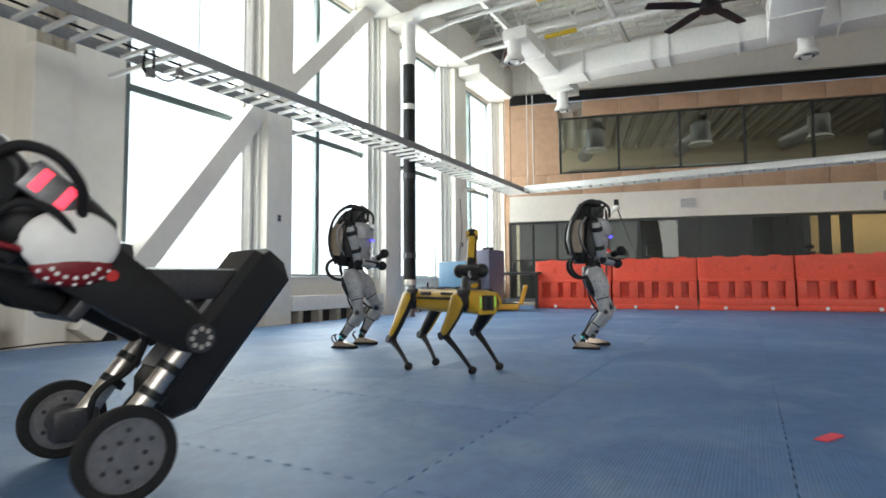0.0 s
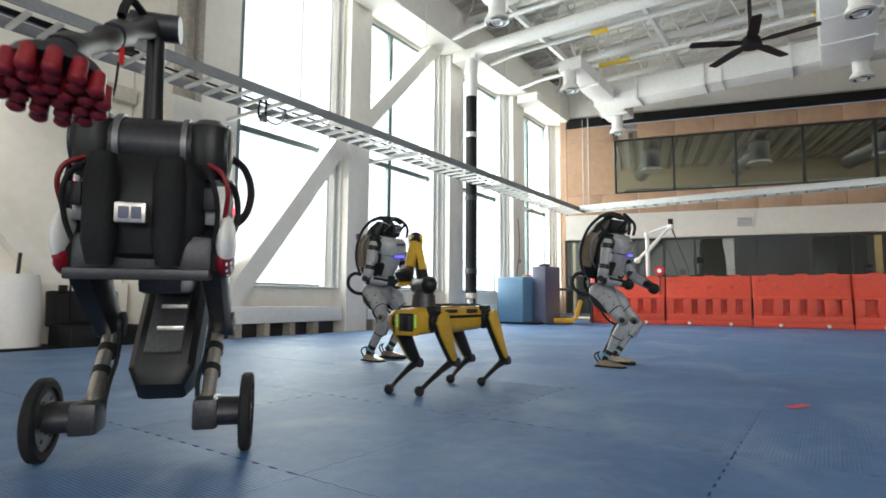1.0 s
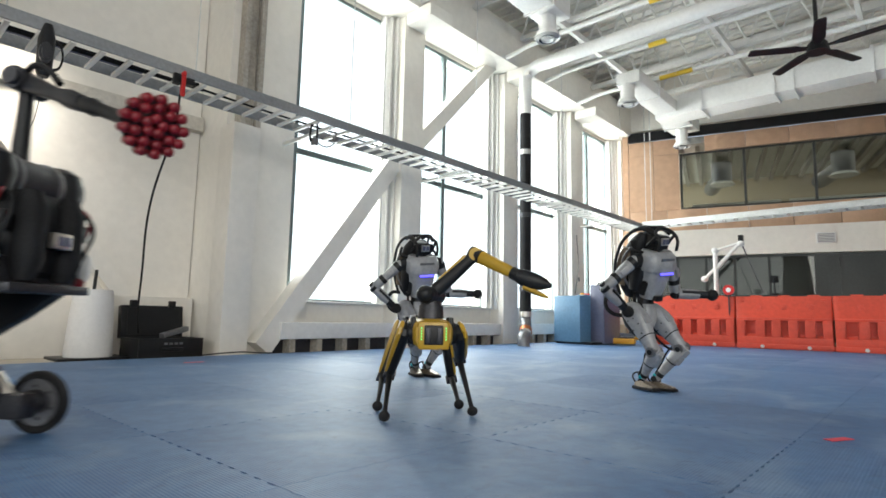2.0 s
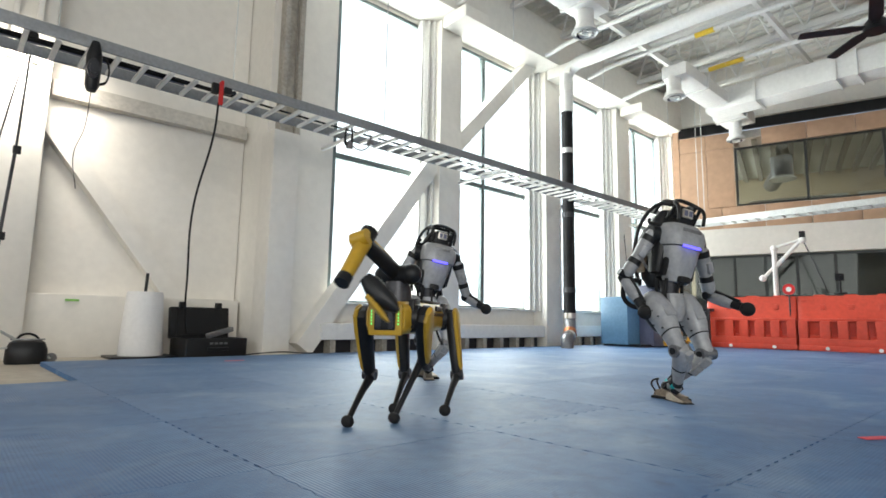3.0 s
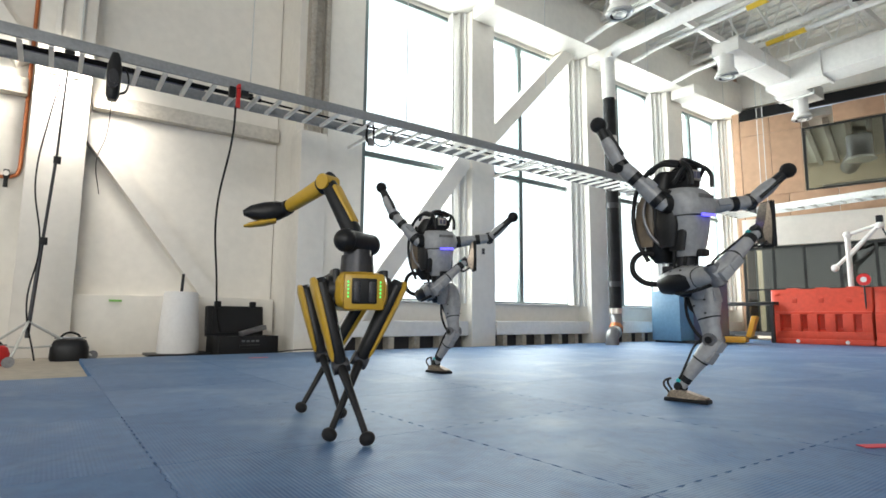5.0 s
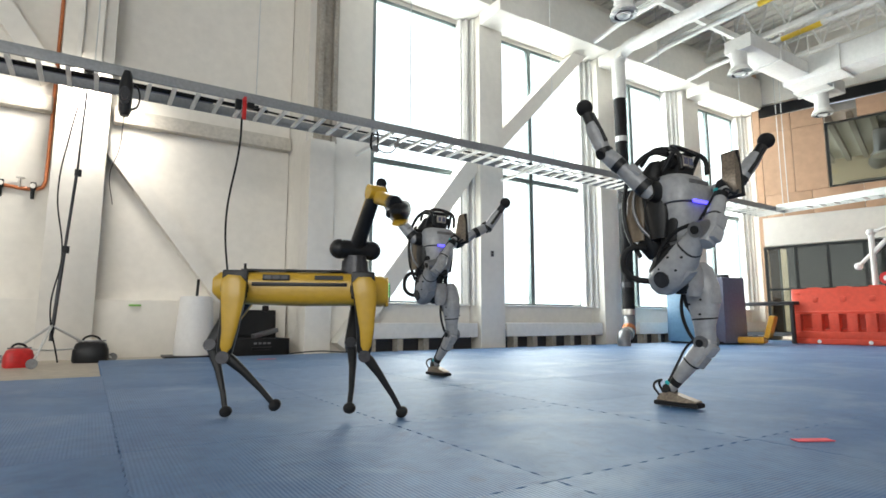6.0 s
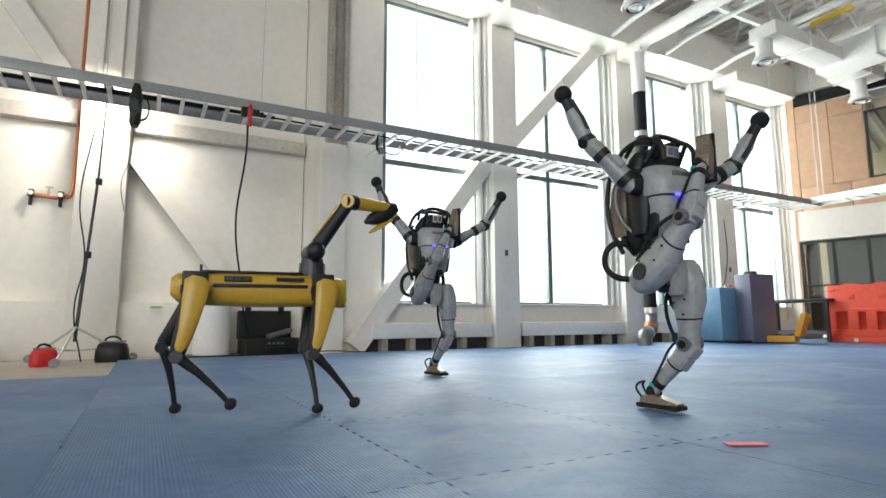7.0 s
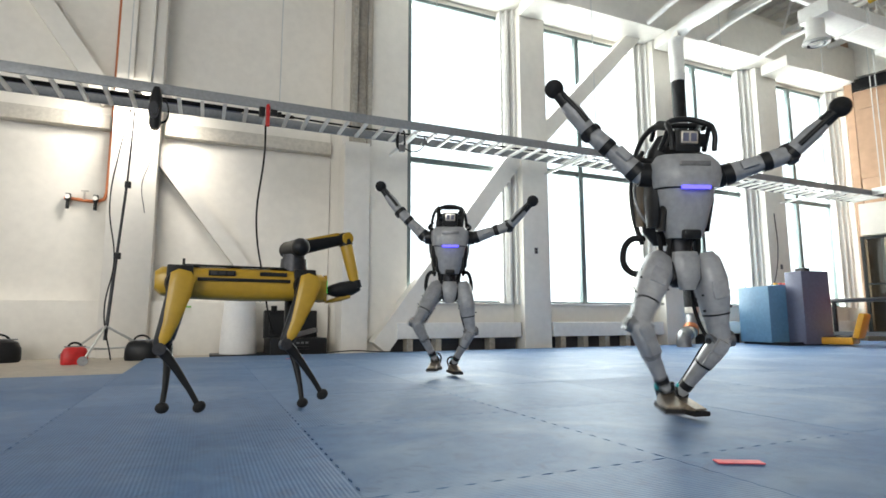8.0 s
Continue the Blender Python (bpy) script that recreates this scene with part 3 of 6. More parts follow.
bm = bmesh.new()
tube(bm, (-0.14, -0.1, 0.3), (-0.2, -0.14, 0.24), 0.126, sides=20)
part("band", bm, COPPER, drain, "copper coloured clamp")
bm = bmesh.new()
tube(bm, (-0.36, -0.23, 0.21), (-0.42, -0.26, 0.20), 0.126, sides=20)
part("band", bm, SILVER, drain, "steel pipe clamp")
tagged(drain, "thick drain pipe, black below and white above, bending at the floor", "pipe")
pipe([(12.04, 5.62, 5.38), (12.04, 5.6, 5.56), (12.04, 5.4, 5.7), (12.04, 5.0, 5.72), (12.04, 0, 5.72), (12.04, -9, 5.72)], 0.13, STEELWHITE, "thick white drain pipe crossing under the trusses")
for k, (x, y, z) in enumerate(((9.0, 4.9, 5.95), (11.5, 4.75, 5.9), (13.0, 4.3, 5.9), (14.5, 4.5, 5.85))):
    pipe([(x, 5.78, z - 0.08), (x, 5.5, z - 0.05), (x, 5.2, z), (x, 0, z), (x, -9, z)], 0.045, STEELWHITE, "slim white sprinkler pipe under the trusses")
for x, y, z in ((14.5, 3.55, 5.85), (14.5, 3.2, 5.85), (13.0, 3.2, 5.9), (11.5, 2.6, 5.9), (9.0, 2.9, 5.95), (14.5, -0.5, 5.85), (12.98, 0.4, 5.9), (14.52, -3.5, 5.85)):
    bm = bmesh.new()
    tube(bm, (x, y - 0.17, z), (x, y + 0.17, z), 0.052, sides=14)
    tagged(part("pipe_label", bm, TAPE), "yellow label wrapped round a ceiling pipe", "label", "pipe labels")
for x, y, z1 in ((7.0, 4.98, 6.3), (5.0, 4.98, 6.3), (3.45, 4.98, 6.3), (9.6, 4.98, 6.3), (12.4, 4.98, 6.3), (15.2, 4.98, 6.3)):
    pipe([(x, y, 2.95), (x, y, ROOF + 0.03)], 0.006, ALU, "thin steel rod hanging from the roof", "hanging_rod")
pipe([(16.76, 5.0, 2.82), (16.76, 5.0, ROOF + 0.03)], 0.008, ALU, "thin steel rod hanging from the roof", "hanging_rod")
pipe([(16.36, 4.7, 2.82), (16.36, 4.7, ROOF + 0.03)], 0.008, ALU, "thin steel rod hanging from the roof", "hanging_rod")


# ---- cable tray ----
def cable_tray():
    t = root("cable_tray", 0, 0, 0)
    x0, x1, ya, yb, z = -8.9, 16.75, 4.98, 5.54, 2.87
    for y in (ya, yb):
        bm = bmesh.new()
        box(bm, x0, x1, y - 0.012, y + 0.012, z, z + 0.11, 0.004)
        part("side_rail", bm, RAIL, t, "dull grey side rail")
    bm = bmesh.new()
    box(bm, x1, x1 + 0.024, -9.5, yb, z, z + 0.14, 0.004)
    part("side_rail", bm, ALU, t)
    bm = bmesh.new()
    box(bm, x1 - 0.4, x1 - 0.376, -9.5, ya - 0.02, z, z + 0.14, 0.004)
    part("side_rail", bm, ALU, t)
    x = x0 + 0.15
    while x < x1 - 0.1:
        bm = bmesh.new()
        box(bm, x - 0.020, x + 0.020, ya + 0.014, yb - 0.014, z - 0.012, z + 0.02)
        part("rung", bm, STEELWHITE, t)
        x += 0.235
    y = 4.4
    while y > -9.3:
        bm = bmesh.new()
        box(bm, x1 - 0.37, x1 - 0.005, y - 0.018, y + 0.018, z + 0.015, z + 0.04)
        part("rung", bm, STEELWHITE, t)
        y -= 0.26
    for x in (6.7, 9.4, 12.4, 15.2):
        bm = bmesh.new()
        box(bm, x - 0.02, x + 0.02, ya, 6.05 if x > 6 else 6.9, z - 0.05, z - 0.01)
        part("bracket", bm, STEELWHITE, t)
    wire("cable", [(x0, 5.2, z + 0.03), (2, 5.24, z + 0.03), (4.2, 5.18, z + 0.03), (6, 5.25, z + 0.03), (9, 5.2, z + 0.03), (16, 5.22, z + 0.03)], 0.012, MATTEBLACK, t, "black cable lying in the tray")
    wire("cable", [(x0, 5.24, z + 0.04), (2.5, 5.27, z + 0.04), (4.0, 5.25, z + 0.04), (5.2, 5.24, z + 0.04)], 0.022, MATTEBLACK, t, "black cable bundle lying in the tray")
    wire("cable", [(x0, 5.29, z + 0.04), (2.5, 5.3, z + 0.04), (4.6, 5.29, z + 0.04)], 0.022, NAVY, t, "dark blue cable lying in the tray")
    return tagged(t, "long galvanised ladder cable tray hung along the windows", "cable tray", kind="structure")


cable_tray()
# ---- things in the hall ----
def barrier():
    b = root("water_barrier")
    L = 1.68
    bm = bmesh.new()
    box(bm, -0.25, 0.25, 0.0, L, 0.0, 0.10, 0.02)
    box(bm, -0.09, 0.20, 0.015, L - 0.015, 0.09, 0.60, 0.012)
    box(bm, -0.235, -0.08, 0.015, L - 0.015, 0.09, 0.24, 0.02)
    box(bm, -0.20, -0.08, 0.015, L - 0.015, 0.56, 0.62, 0.02)
    # ribs between the tall slots
    ys = [0.015, 0.17, 0.29, 0.46, 0.57, 0.74, 0.86, 1.03, 1.14, 1.31, 1.50, L - 0.015]
    for a, c in zip(ys[::2], ys[1::2]):
        box(bm, -0.225, -0.08, a, c, 0.23, 0.57, 0.018)
    for a, c in zip(ys[1:-1:2], ys[2::2]):
        box(bm, -0.17, -0.085, a + 0.001, c - 0.001, 0.235, 0.30, 0.02)
    part("lower_body", bm, ORANGE, b)
    bm = bmesh.new()
    rings = []
    for z, w in ((0.60, 0.185), (0.66, 0.155), (1.0, 0.125), (1.06, 0.115)):
        rings.append(oval((0, L / 2, z), w, L / 2 - 0.002, 20, 12))
    loft(bm, rings)
    for y in (0.30, 0.80, 1.30):
        box(bm, -0.10, 0.10, y - 0.10, y + 0.10, 1.055, 1.085, 0.012)
    part("upper_body", bm, ORANGE, b)
    for y in (0.35, 0.80, 1.25):
        for w, z, h in ((0.045, 0.84, 0.05),):
            bm = bmesh.new()
            box(bm, -0.150, -0.128, y - w, y + w, z - h, z + h, 0.006)
            part("lug", bm, ORANGE, b, "raised square lug")
    for y in (0.12, L - 0.12):
        bm = bmesh.new()
        box(bm, -0.142, -0.118, y - 0.05, y + 0.05, 0.945, 1.0, 0.008)
        part("lug", bm, ORANGE, b, "raised square lug")
    for y in (0.4, 1.2):
        bm = bmesh.new()
        tube(bm, (-0.256, y, 0.05), (-0.235, y, 0.05), 0.035, sides=14)
        part("drain_plug", bm, PAPER, b, "white drain plug")
    return tagged(b, "orange plastic water-filled barrier with moulded ribs and slots", "traffic barrier", "row of barriers")


first = barrier()
ROW = pose(15.5, 4.36, 0, 0, 0, 5)
first.matrix_basis = ROW @ pose(0, -1.68, 0)
for k in range(1, 8):
    copy_thing(first, ROW @ pose(0.02 * math.sin(2.1 * k), -1.68 - 1.686 * k, 0, 0, 0, 0.4 * math.sin(3.7 * k)))


def workshop_cabinet():
    c = root("blue_machine", 13.75, 5.35, -0.04, -8)
    bm = bmesh.new()
    box(bm, -0.42, 0.40, -0.32, 0.36, 0.08, 1.06, 0.012)
    part("low_cabinet", bm, BLUE, c, "mid-blue steel cabinet")
    bm = bmesh.new()
    box(bm, -0.05, 0.55, -0.66, -0.325, 0.06, 1.30, 0.012)
    part("tall_cabinet", bm, NAVY, c, "dark blue-grey tall cabinet")
    bm = bmesh.new()
    box(bm, -0.38, 0.5, -0.6, 0.33, 0.0, 0.09)
    part("plinth", bm, BLACK, c)
    for k in range(3):
        bm = bmesh.new()
        tube(bm, (-0.02 + 0.11 * k, -0.1, 1.06), (-0.02 + 0.11 * k, -0.1, 1.13), 0.035, sides=12)
        part("knob", bm, (AMBER, RED, ORANGE)[k], c, "coloured control knob")
    bm = bmesh.new()
    box(bm, -0.09, 0.32, -0.19, -0.02, 1.055, 1.09, 0.01)
    part("control_bar", bm, BLUE, c)
    bm = bmesh.new()
    box(bm, 0.1, 0.22, -0.6, -0.4, 1.30, 1.36, 0.01)
    part("top_box", bm, BLACK, c, "small black box on top")
    tagged(c, "blue enamelled workshop machine with a darker tall cabinet", "machine")


workshop_cabinet()


def yellow_cart():
    c = root("yellow_case", 14.25, 4.55, 0.0, 200)
    bm = bmesh.new()
    box(bm, -0.28, 0.28, -0.22, 0.22, 0.02, 0.14, 0.03)
    part("base", bm, AMBER, c)
    bm = bmesh.new()
    box(bm, -0.25, 0.25, -0.19, 0.19, 0.135, 0.146)
    part("lining", bm, MATTEBLACK, c, "black foam lining")
    bm = bmesh.new()
    box(bm, -0.28, 0.28, -0.03, 0.06, 0.0, 0.42, 0.03, m=pose(0, 0.24, 0.13, -16))
    part("lid", bm, AMBER, c, "raised yellow lid")
    bm = bmesh.new()
    box(bm, -0.1, 0.1, -0.27, -0.22, 0.05, 0.08, 0.008)
    part("handle", bm, BLACK, c)
    tagged(c, "open yellow plastic equipment case on the floor", "case")


yellow_cart()


def steel_table():
    t = root("work_table", 15.5, 4.9, -0.04, 90)
    bm = bmesh.new()
    box(bm, -0.7, 0.7, -0.35, 0.35, 0.80, 0.86, 0.008)
    part("tabletop", bm, DARKGREY, t)
    for x in (-0.64, 0.64):
        for y in (-0.3, 0.3):
            bm = bmesh.new()
            box(bm, x - 0.03, x + 0.03, y - 0.03, y + 0.03, 0, 0.80)
            part("leg", bm, DARKGREY, t)
    for y in (-0.3, 0.3):
        bm = bmesh.new()
        box(bm, -0.61, 0.61, y - 0.02, y + 0.02, 0.18, 0.24)
        part("stretcher", bm, GREY, t)
    tagged(t, "dark steel work table beside the blue machine", "table")


steel_table()


def camera_stand():
    s = root("sensor_stand", 16.35, 3.25, -0.04)
    bm = bmesh.new()
    tube(bm, (0, 0, 0), (0, 0, 2.25), 0.05, sides=14)
    part("post", bm, STEELWHITE, s, "white post")
    for k, (a, b) in enumerate((((0, 0, 1.75), (0, -0.5, 2.3)), ((0, 0, 2.2), (0, -0.6, 2.36)), ((0, -0.5, 2.3), (0, 0.25, 1.55)), ((0, -0.55, 2.36), (0, -0.95, 1.2)))):
        bm = bmesh.new()
        tube(bm, a, b, 0.035 if k < 3 else 0.014, sides=12)
        part("arm_link", bm, STEELWHITE if k < 3 else DARKGREY, s, "jointed arm link")
    for p in ((0, -0.55, 2.33), (0, 0, 2.2), (0, 0.25, 1.55)):
        bm = bmesh.new()
        ball(bm, p, 0.075)
        part("joint", bm, STEELWHITE, s, "white ball joint")
    bm = bmesh.new()
    box(bm, -0.05, 0.05, -0.60, -0.50, 2.38, 2.52, 0.01)
    part("sensor", bm, BLACK, s, "small black sensor")
    bm = bmesh.new()
    box(bm, -0.3, 0.3, -0.3, 0.3, 0, 0.05, 0.01)
    part("base", bm, DARKGREY, s)
    tagged(s, "white jointed measuring arm on a post behind the barriers", "measuring arm")


camera_stand()


def barrier_gadget(x, y, z, h, label):
    g = root("camera_rig", x, y, z)
    bm = bmesh.new()
    box(bm, -0.08, 0.08, -0.09, 0.09, 0, 0.04, 0.008)
    part("base", bm, BLACK, g)
    bm = bmesh.new()
    tube(bm, (0, 0, 0.04), (0, 0, h * 0.7), 0.02)
    part("stem", bm, BLACK, g)
    bm = bmesh.new()
    box(bm, -0.05, 0.05, -0.07, 0.07, h * 0.65, h, 0.012)
    tube(bm, (-0.12, 0, h * 0.82), (-0.04, 0, h * 0.82), 0.035)
    part("camera_body", bm, MATTEBLACK, g)
    tagged(g, label, "camera", "cameras on the barriers")


barrier_gadget(15.65, 1.95, 1.085, 0.40, "small black camera on a stem on a barrier")
barrier_gadget(15.90, -0.95, 1.085, 0.16, "low black camera box on a barrier")
g = root("round_sign", 15.5, 2.78, 0)
bm = bmesh.new()
tube(bm, (0, 0, 0), (0, 0, 1.1), 0.015)
part("post", bm, DARKGREY, g)
bm = bmesh.new()
tube(bm, (-0.01, 0, 1.2), (0.01, 0, 1.2), 0.11, sides=24)
part("disc", bm, RED, g)
bm = bmesh.new()
tube(bm, (-0.016, 0, 1.2), (-0.011, 0, 1.2), 0.05, sides=20)
part("ring", bm, PAPER, g, "pale round mark")
tagged(g, "small round red sign on a thin post behind the barriers", "sign")


# ---- by the solid wall ----
def tool_case():
    c = root("tool_case", 5.5, 6.55, -0.04, 4)
    bm = bmesh.new()
    for x0, x1, y0, y1 in ((-0.38, 0.38, -0.26, -0.22), (-0.38, 0.38, 0.22, 0.26), (-0.38, -0.34, -0.22, 0.22), (0.34, 0.38, -0.22, 0.22)):
        box(bm, x0, x1, y0, y1, 0, 0.24, 0.006)
    box(bm, -0.35, 0.35, -0.23, 0.23, 0.0, 0.06)
    part("base", bm, BLACK, c)
    bm = bmesh.new()
    box(bm, -0.38, 0.38, 0.0, 0.10, 0, 0.40, 0.018, m=pose(0, 0.265, 0.23, -6))
    box(bm, -0.31, 0.31, -0.012, 0.0, 0.04, 0.36, 0.0, m=pose(0, 0.265, 0.23, -6))
    part("lid", bm, BLACK, c, "raised black lid")
    for x in (-0.25, 0.22):
        bm = bmesh.new()
        box(bm, x - 0.04, x + 0.04, 0.26, 0.32, 0.60, 0.69, 0.012)
        part("latch", bm, BLACK, c)
    bm = bmesh.new()
    box(bm, -0.32, 0.32, -0.2, 0.2, 0.07, 0.21, 0.03)
    part("foam", bm, MATTEBLACK, c, "dark foam insert")
    bm = bmesh.new()
    box(bm, -0.05, 0.35, -0.12, -0.04, 0.23, 0.29, 0.01, m=pose(0, 0, 0.02, 0, -12, 20))
    part("tool", bm, GREY, c, "grey tool lying across")
    bm = bmesh.new()
    box(bm, -0.13, 0.13, -0.30, -0.26, 0.09, 0.13, 0.008)
    part("handle", bm, BLACK, c)
    bm = bmesh.new()
    for k in range(4):
        box(bm, -0.10 + 0.06 * k, -0.06 + 0.06 * k, -0.2655, -0.2605, 0.165, 0.19)
    part("lettering_bar", bm, GREY, c, "grey printed marks")
    tagged(c, "open black plastic tool case with a raised lid", "tool case")


tool_case()
p = root("paper_roll", 4.76, 6.72, -0.04)
bm = bmesh.new()
loft(bm, [oval((0, 0, z), r, r, 28, 2) for z, r in ((0.03, 0.24), (0.05, 0.245), (0.40, 0.225), (0.76, 0.20), (0.79, 0.19))])
part("roll", bm, PAPER, p)
bm = bmesh.new()
box(bm, -0.36, 0.36, -0.26, 0.26, 0, 0.03, 0.006)
part("tray", bm, BLACK, p, "flat black tray")
bm = bmesh.new()
tube(bm, (0, 0, 0.78), (0.01, 0, 1.02), 0.018)
part("rod", bm, BLACK, p, "black rod in the core")
tagged(p, "tall white roll standing on a black tray with a black rod", "roll")


def lamp_stand():
    s = root("lamp_stand", 3.24, 6.25, -0.04)
    bm = bmesh.new()
    tube(bm, (0, 0, 0.25), (0.05, 0.05, 1.3), 0.02, sides=12)
    tube(bm, (0.05, 0.05, 1.25), (0.10, 0.1, 2.2), 0.016, sides=12)
    tube(bm, (0.10, 0.1, 2.15), (0.13, 0.12, 3.38), 0.012, sides=12)
    part("pole", bm, DARKGREY, s, "telescopic dark pole")
    for z, x in ((1.27, 0.05), (2.18, 0.1)):
        bm = bmesh.new()
        box(bm, x - 0.025, x + 0.045, x - 0.03, x + 0.03, z - 0.04, z + 0.04, 0.008)
        part("clamp", bm, BLACK, s)
    for a in (15, 140, 260):
        e = (0.62 * math.cos(radians(a)), 0.62 * math.sin(radians(a)), 0.04)
        bm = bmesh.new()
        tube(bm, (0, 0, 0.42), e, 0.014, sides=10)
        part("leg", bm, ALU, s)
        bm = bmesh.new()
        tube(bm, (0, 0, 0.15), (e[0] * 0.6, e[1] * 0.6, 0.17), 0.01, sides=8)
        part("leg_brace", bm, ALU, s)
        bm = bmesh.new()
        tube(bm, (e[0], e[1] - 0.015, 0.05), (e[0], e[1] + 0.015, 0.05), 0.05, sides=18)
        part("castor", bm, GREY, s)
    bm = bmesh.new()
    tube(bm, (0.13, 0.06, 3.44), (0.13, 0.22, 3.42), 0.05, 0.06, 18)
    part("lamp_head", bm, BLACK, s)
    bm = bmesh.new()
    tube(bm, (0.13, 0.221, 3.42), (0.13, 0.226, 3.419), 0.055, sides=18)
    part("lamp_glass", bm, GLOWLAMP, s, "glowing lamp face")
    wire("cable", [(0.12, 0.1, 3.36), (0.0, 0.05, 2.6), (-0.06, 0.02, 1.9), (0.03, 0.03, 1.2), (-0.03, 0.0, 0.6), (0.08, -0.05, 0.02)], 0.008, MATTEBLACK, s, "black lamp cable")
    tagged(s, "tall dark lamp stand on a wheeled tripod, facing the wall", "lamp stand")


lamp_stand()
spot_lamp = new("work_lamp", bpy.data.lights.new("work_lamp", "SPOT"))
spot_lamp.data.energy, spot_lamp.data.spot_size, spot_lamp.data.spot_blend, spot_lamp.data.shadow_soft_size, spot_lamp.data.color = 230, radians(160), 1.0, 0.22, (1.0, 0.94, 0.84)
spot_lamp.matrix_world = look((3.40, 6.50, 3.42), (3.2, 7.4, 2.6))


def soft_bag(x, y, w, d, h, mat, label, rz=0):
    b = root("equipment_bag", x, y, -0.04, rz)
    bm = bmesh.new()
    loft(bm, [oval((0, 0, z), w * f / 2, d * f / 2, 18, 3) for z, f in ((0, 0.94), (0.03, 1.0), (h * 0.6, 0.98), (h * 0.9, 0.82), (h, 0.6))])
    part("bag_body", bm, mat, b)
    wire("strap", [(-w * 0.3, 0, h * 0.85), (-w * 0.15, 0.02, h * 1.2), (w * 0.15, 0.02, h * 1.18), (w * 0.3, 0, h * 0.85)], 0.012, MATTEBLACK, b, "black strap")
    bm = bmesh.new()
    box(bm, -w * 0.4, w * 0.4, -0.008, 0.008, h * 0.985, h * 1.0 + 0.012, 0.003)
    part("zip", bm, GREY, b)
    tagged(b, label, "bag", "bags by the lamp stand")


soft_bag(3.0, 5.95, 0.26, 0.20, 0.19, RED, "small red-orange equipment bag beside the lamp stand", 20)
soft_bag(3.62, 6.35, 0.36, 0.24, 0.24, BLACK, "small black equipment bag beside the lamp stand", -8)
soft_bag(2.1, 6.6, 0.5, 0.3, 0.26, BLACK, "black equipment bag on the concrete floor", 12)


def taps():
    w = root("air_taps", 2.75, 7.3, 2.06)
    wire("supply_pipe", [(0.24, -0.03, 4.4), (0.24, -0.03, 0.25), (0.23, -0.03, 0.1), (0.2, -0.03, 0.04), (-0.25, -0.03, 0.03)], 0.022, COPPER, w, "copper supply pipe")
    for x in (-0.2, 0.12):
        bm = bmesh.new()
        box(bm, x - 0.03, x + 0.03, -0.10, -0.03, -0.01, 0.09, 0.012)
        tube(bm, (x, -0.065, -0.12), (x, -0.065, 0.0), 0.022, sides=12)
        part("regulator", bm, BLACK, w, "black air regulator")
        bm = bmesh.new()
        tube(bm, (x, -0.115, 0.04), (x, -0.10, 0.04), 0.03, sides=16)
        part("gauge", bm, SILVER, w, "round gauge")
    bm = bmesh.new()
    tube(bm, (-0.02, -0.05, 0.02), (-0.02, -0.05, 0.14), 0.012, sides=10)
    box(bm, -0.06, 0.03, -0.06, -0.04, 0.13, 0.15, 0.004)
    part("valve", bm, SILVER, w, "small valve")
    tagged(w, "copper air line with two black regulators on the wall", "air line")


taps()


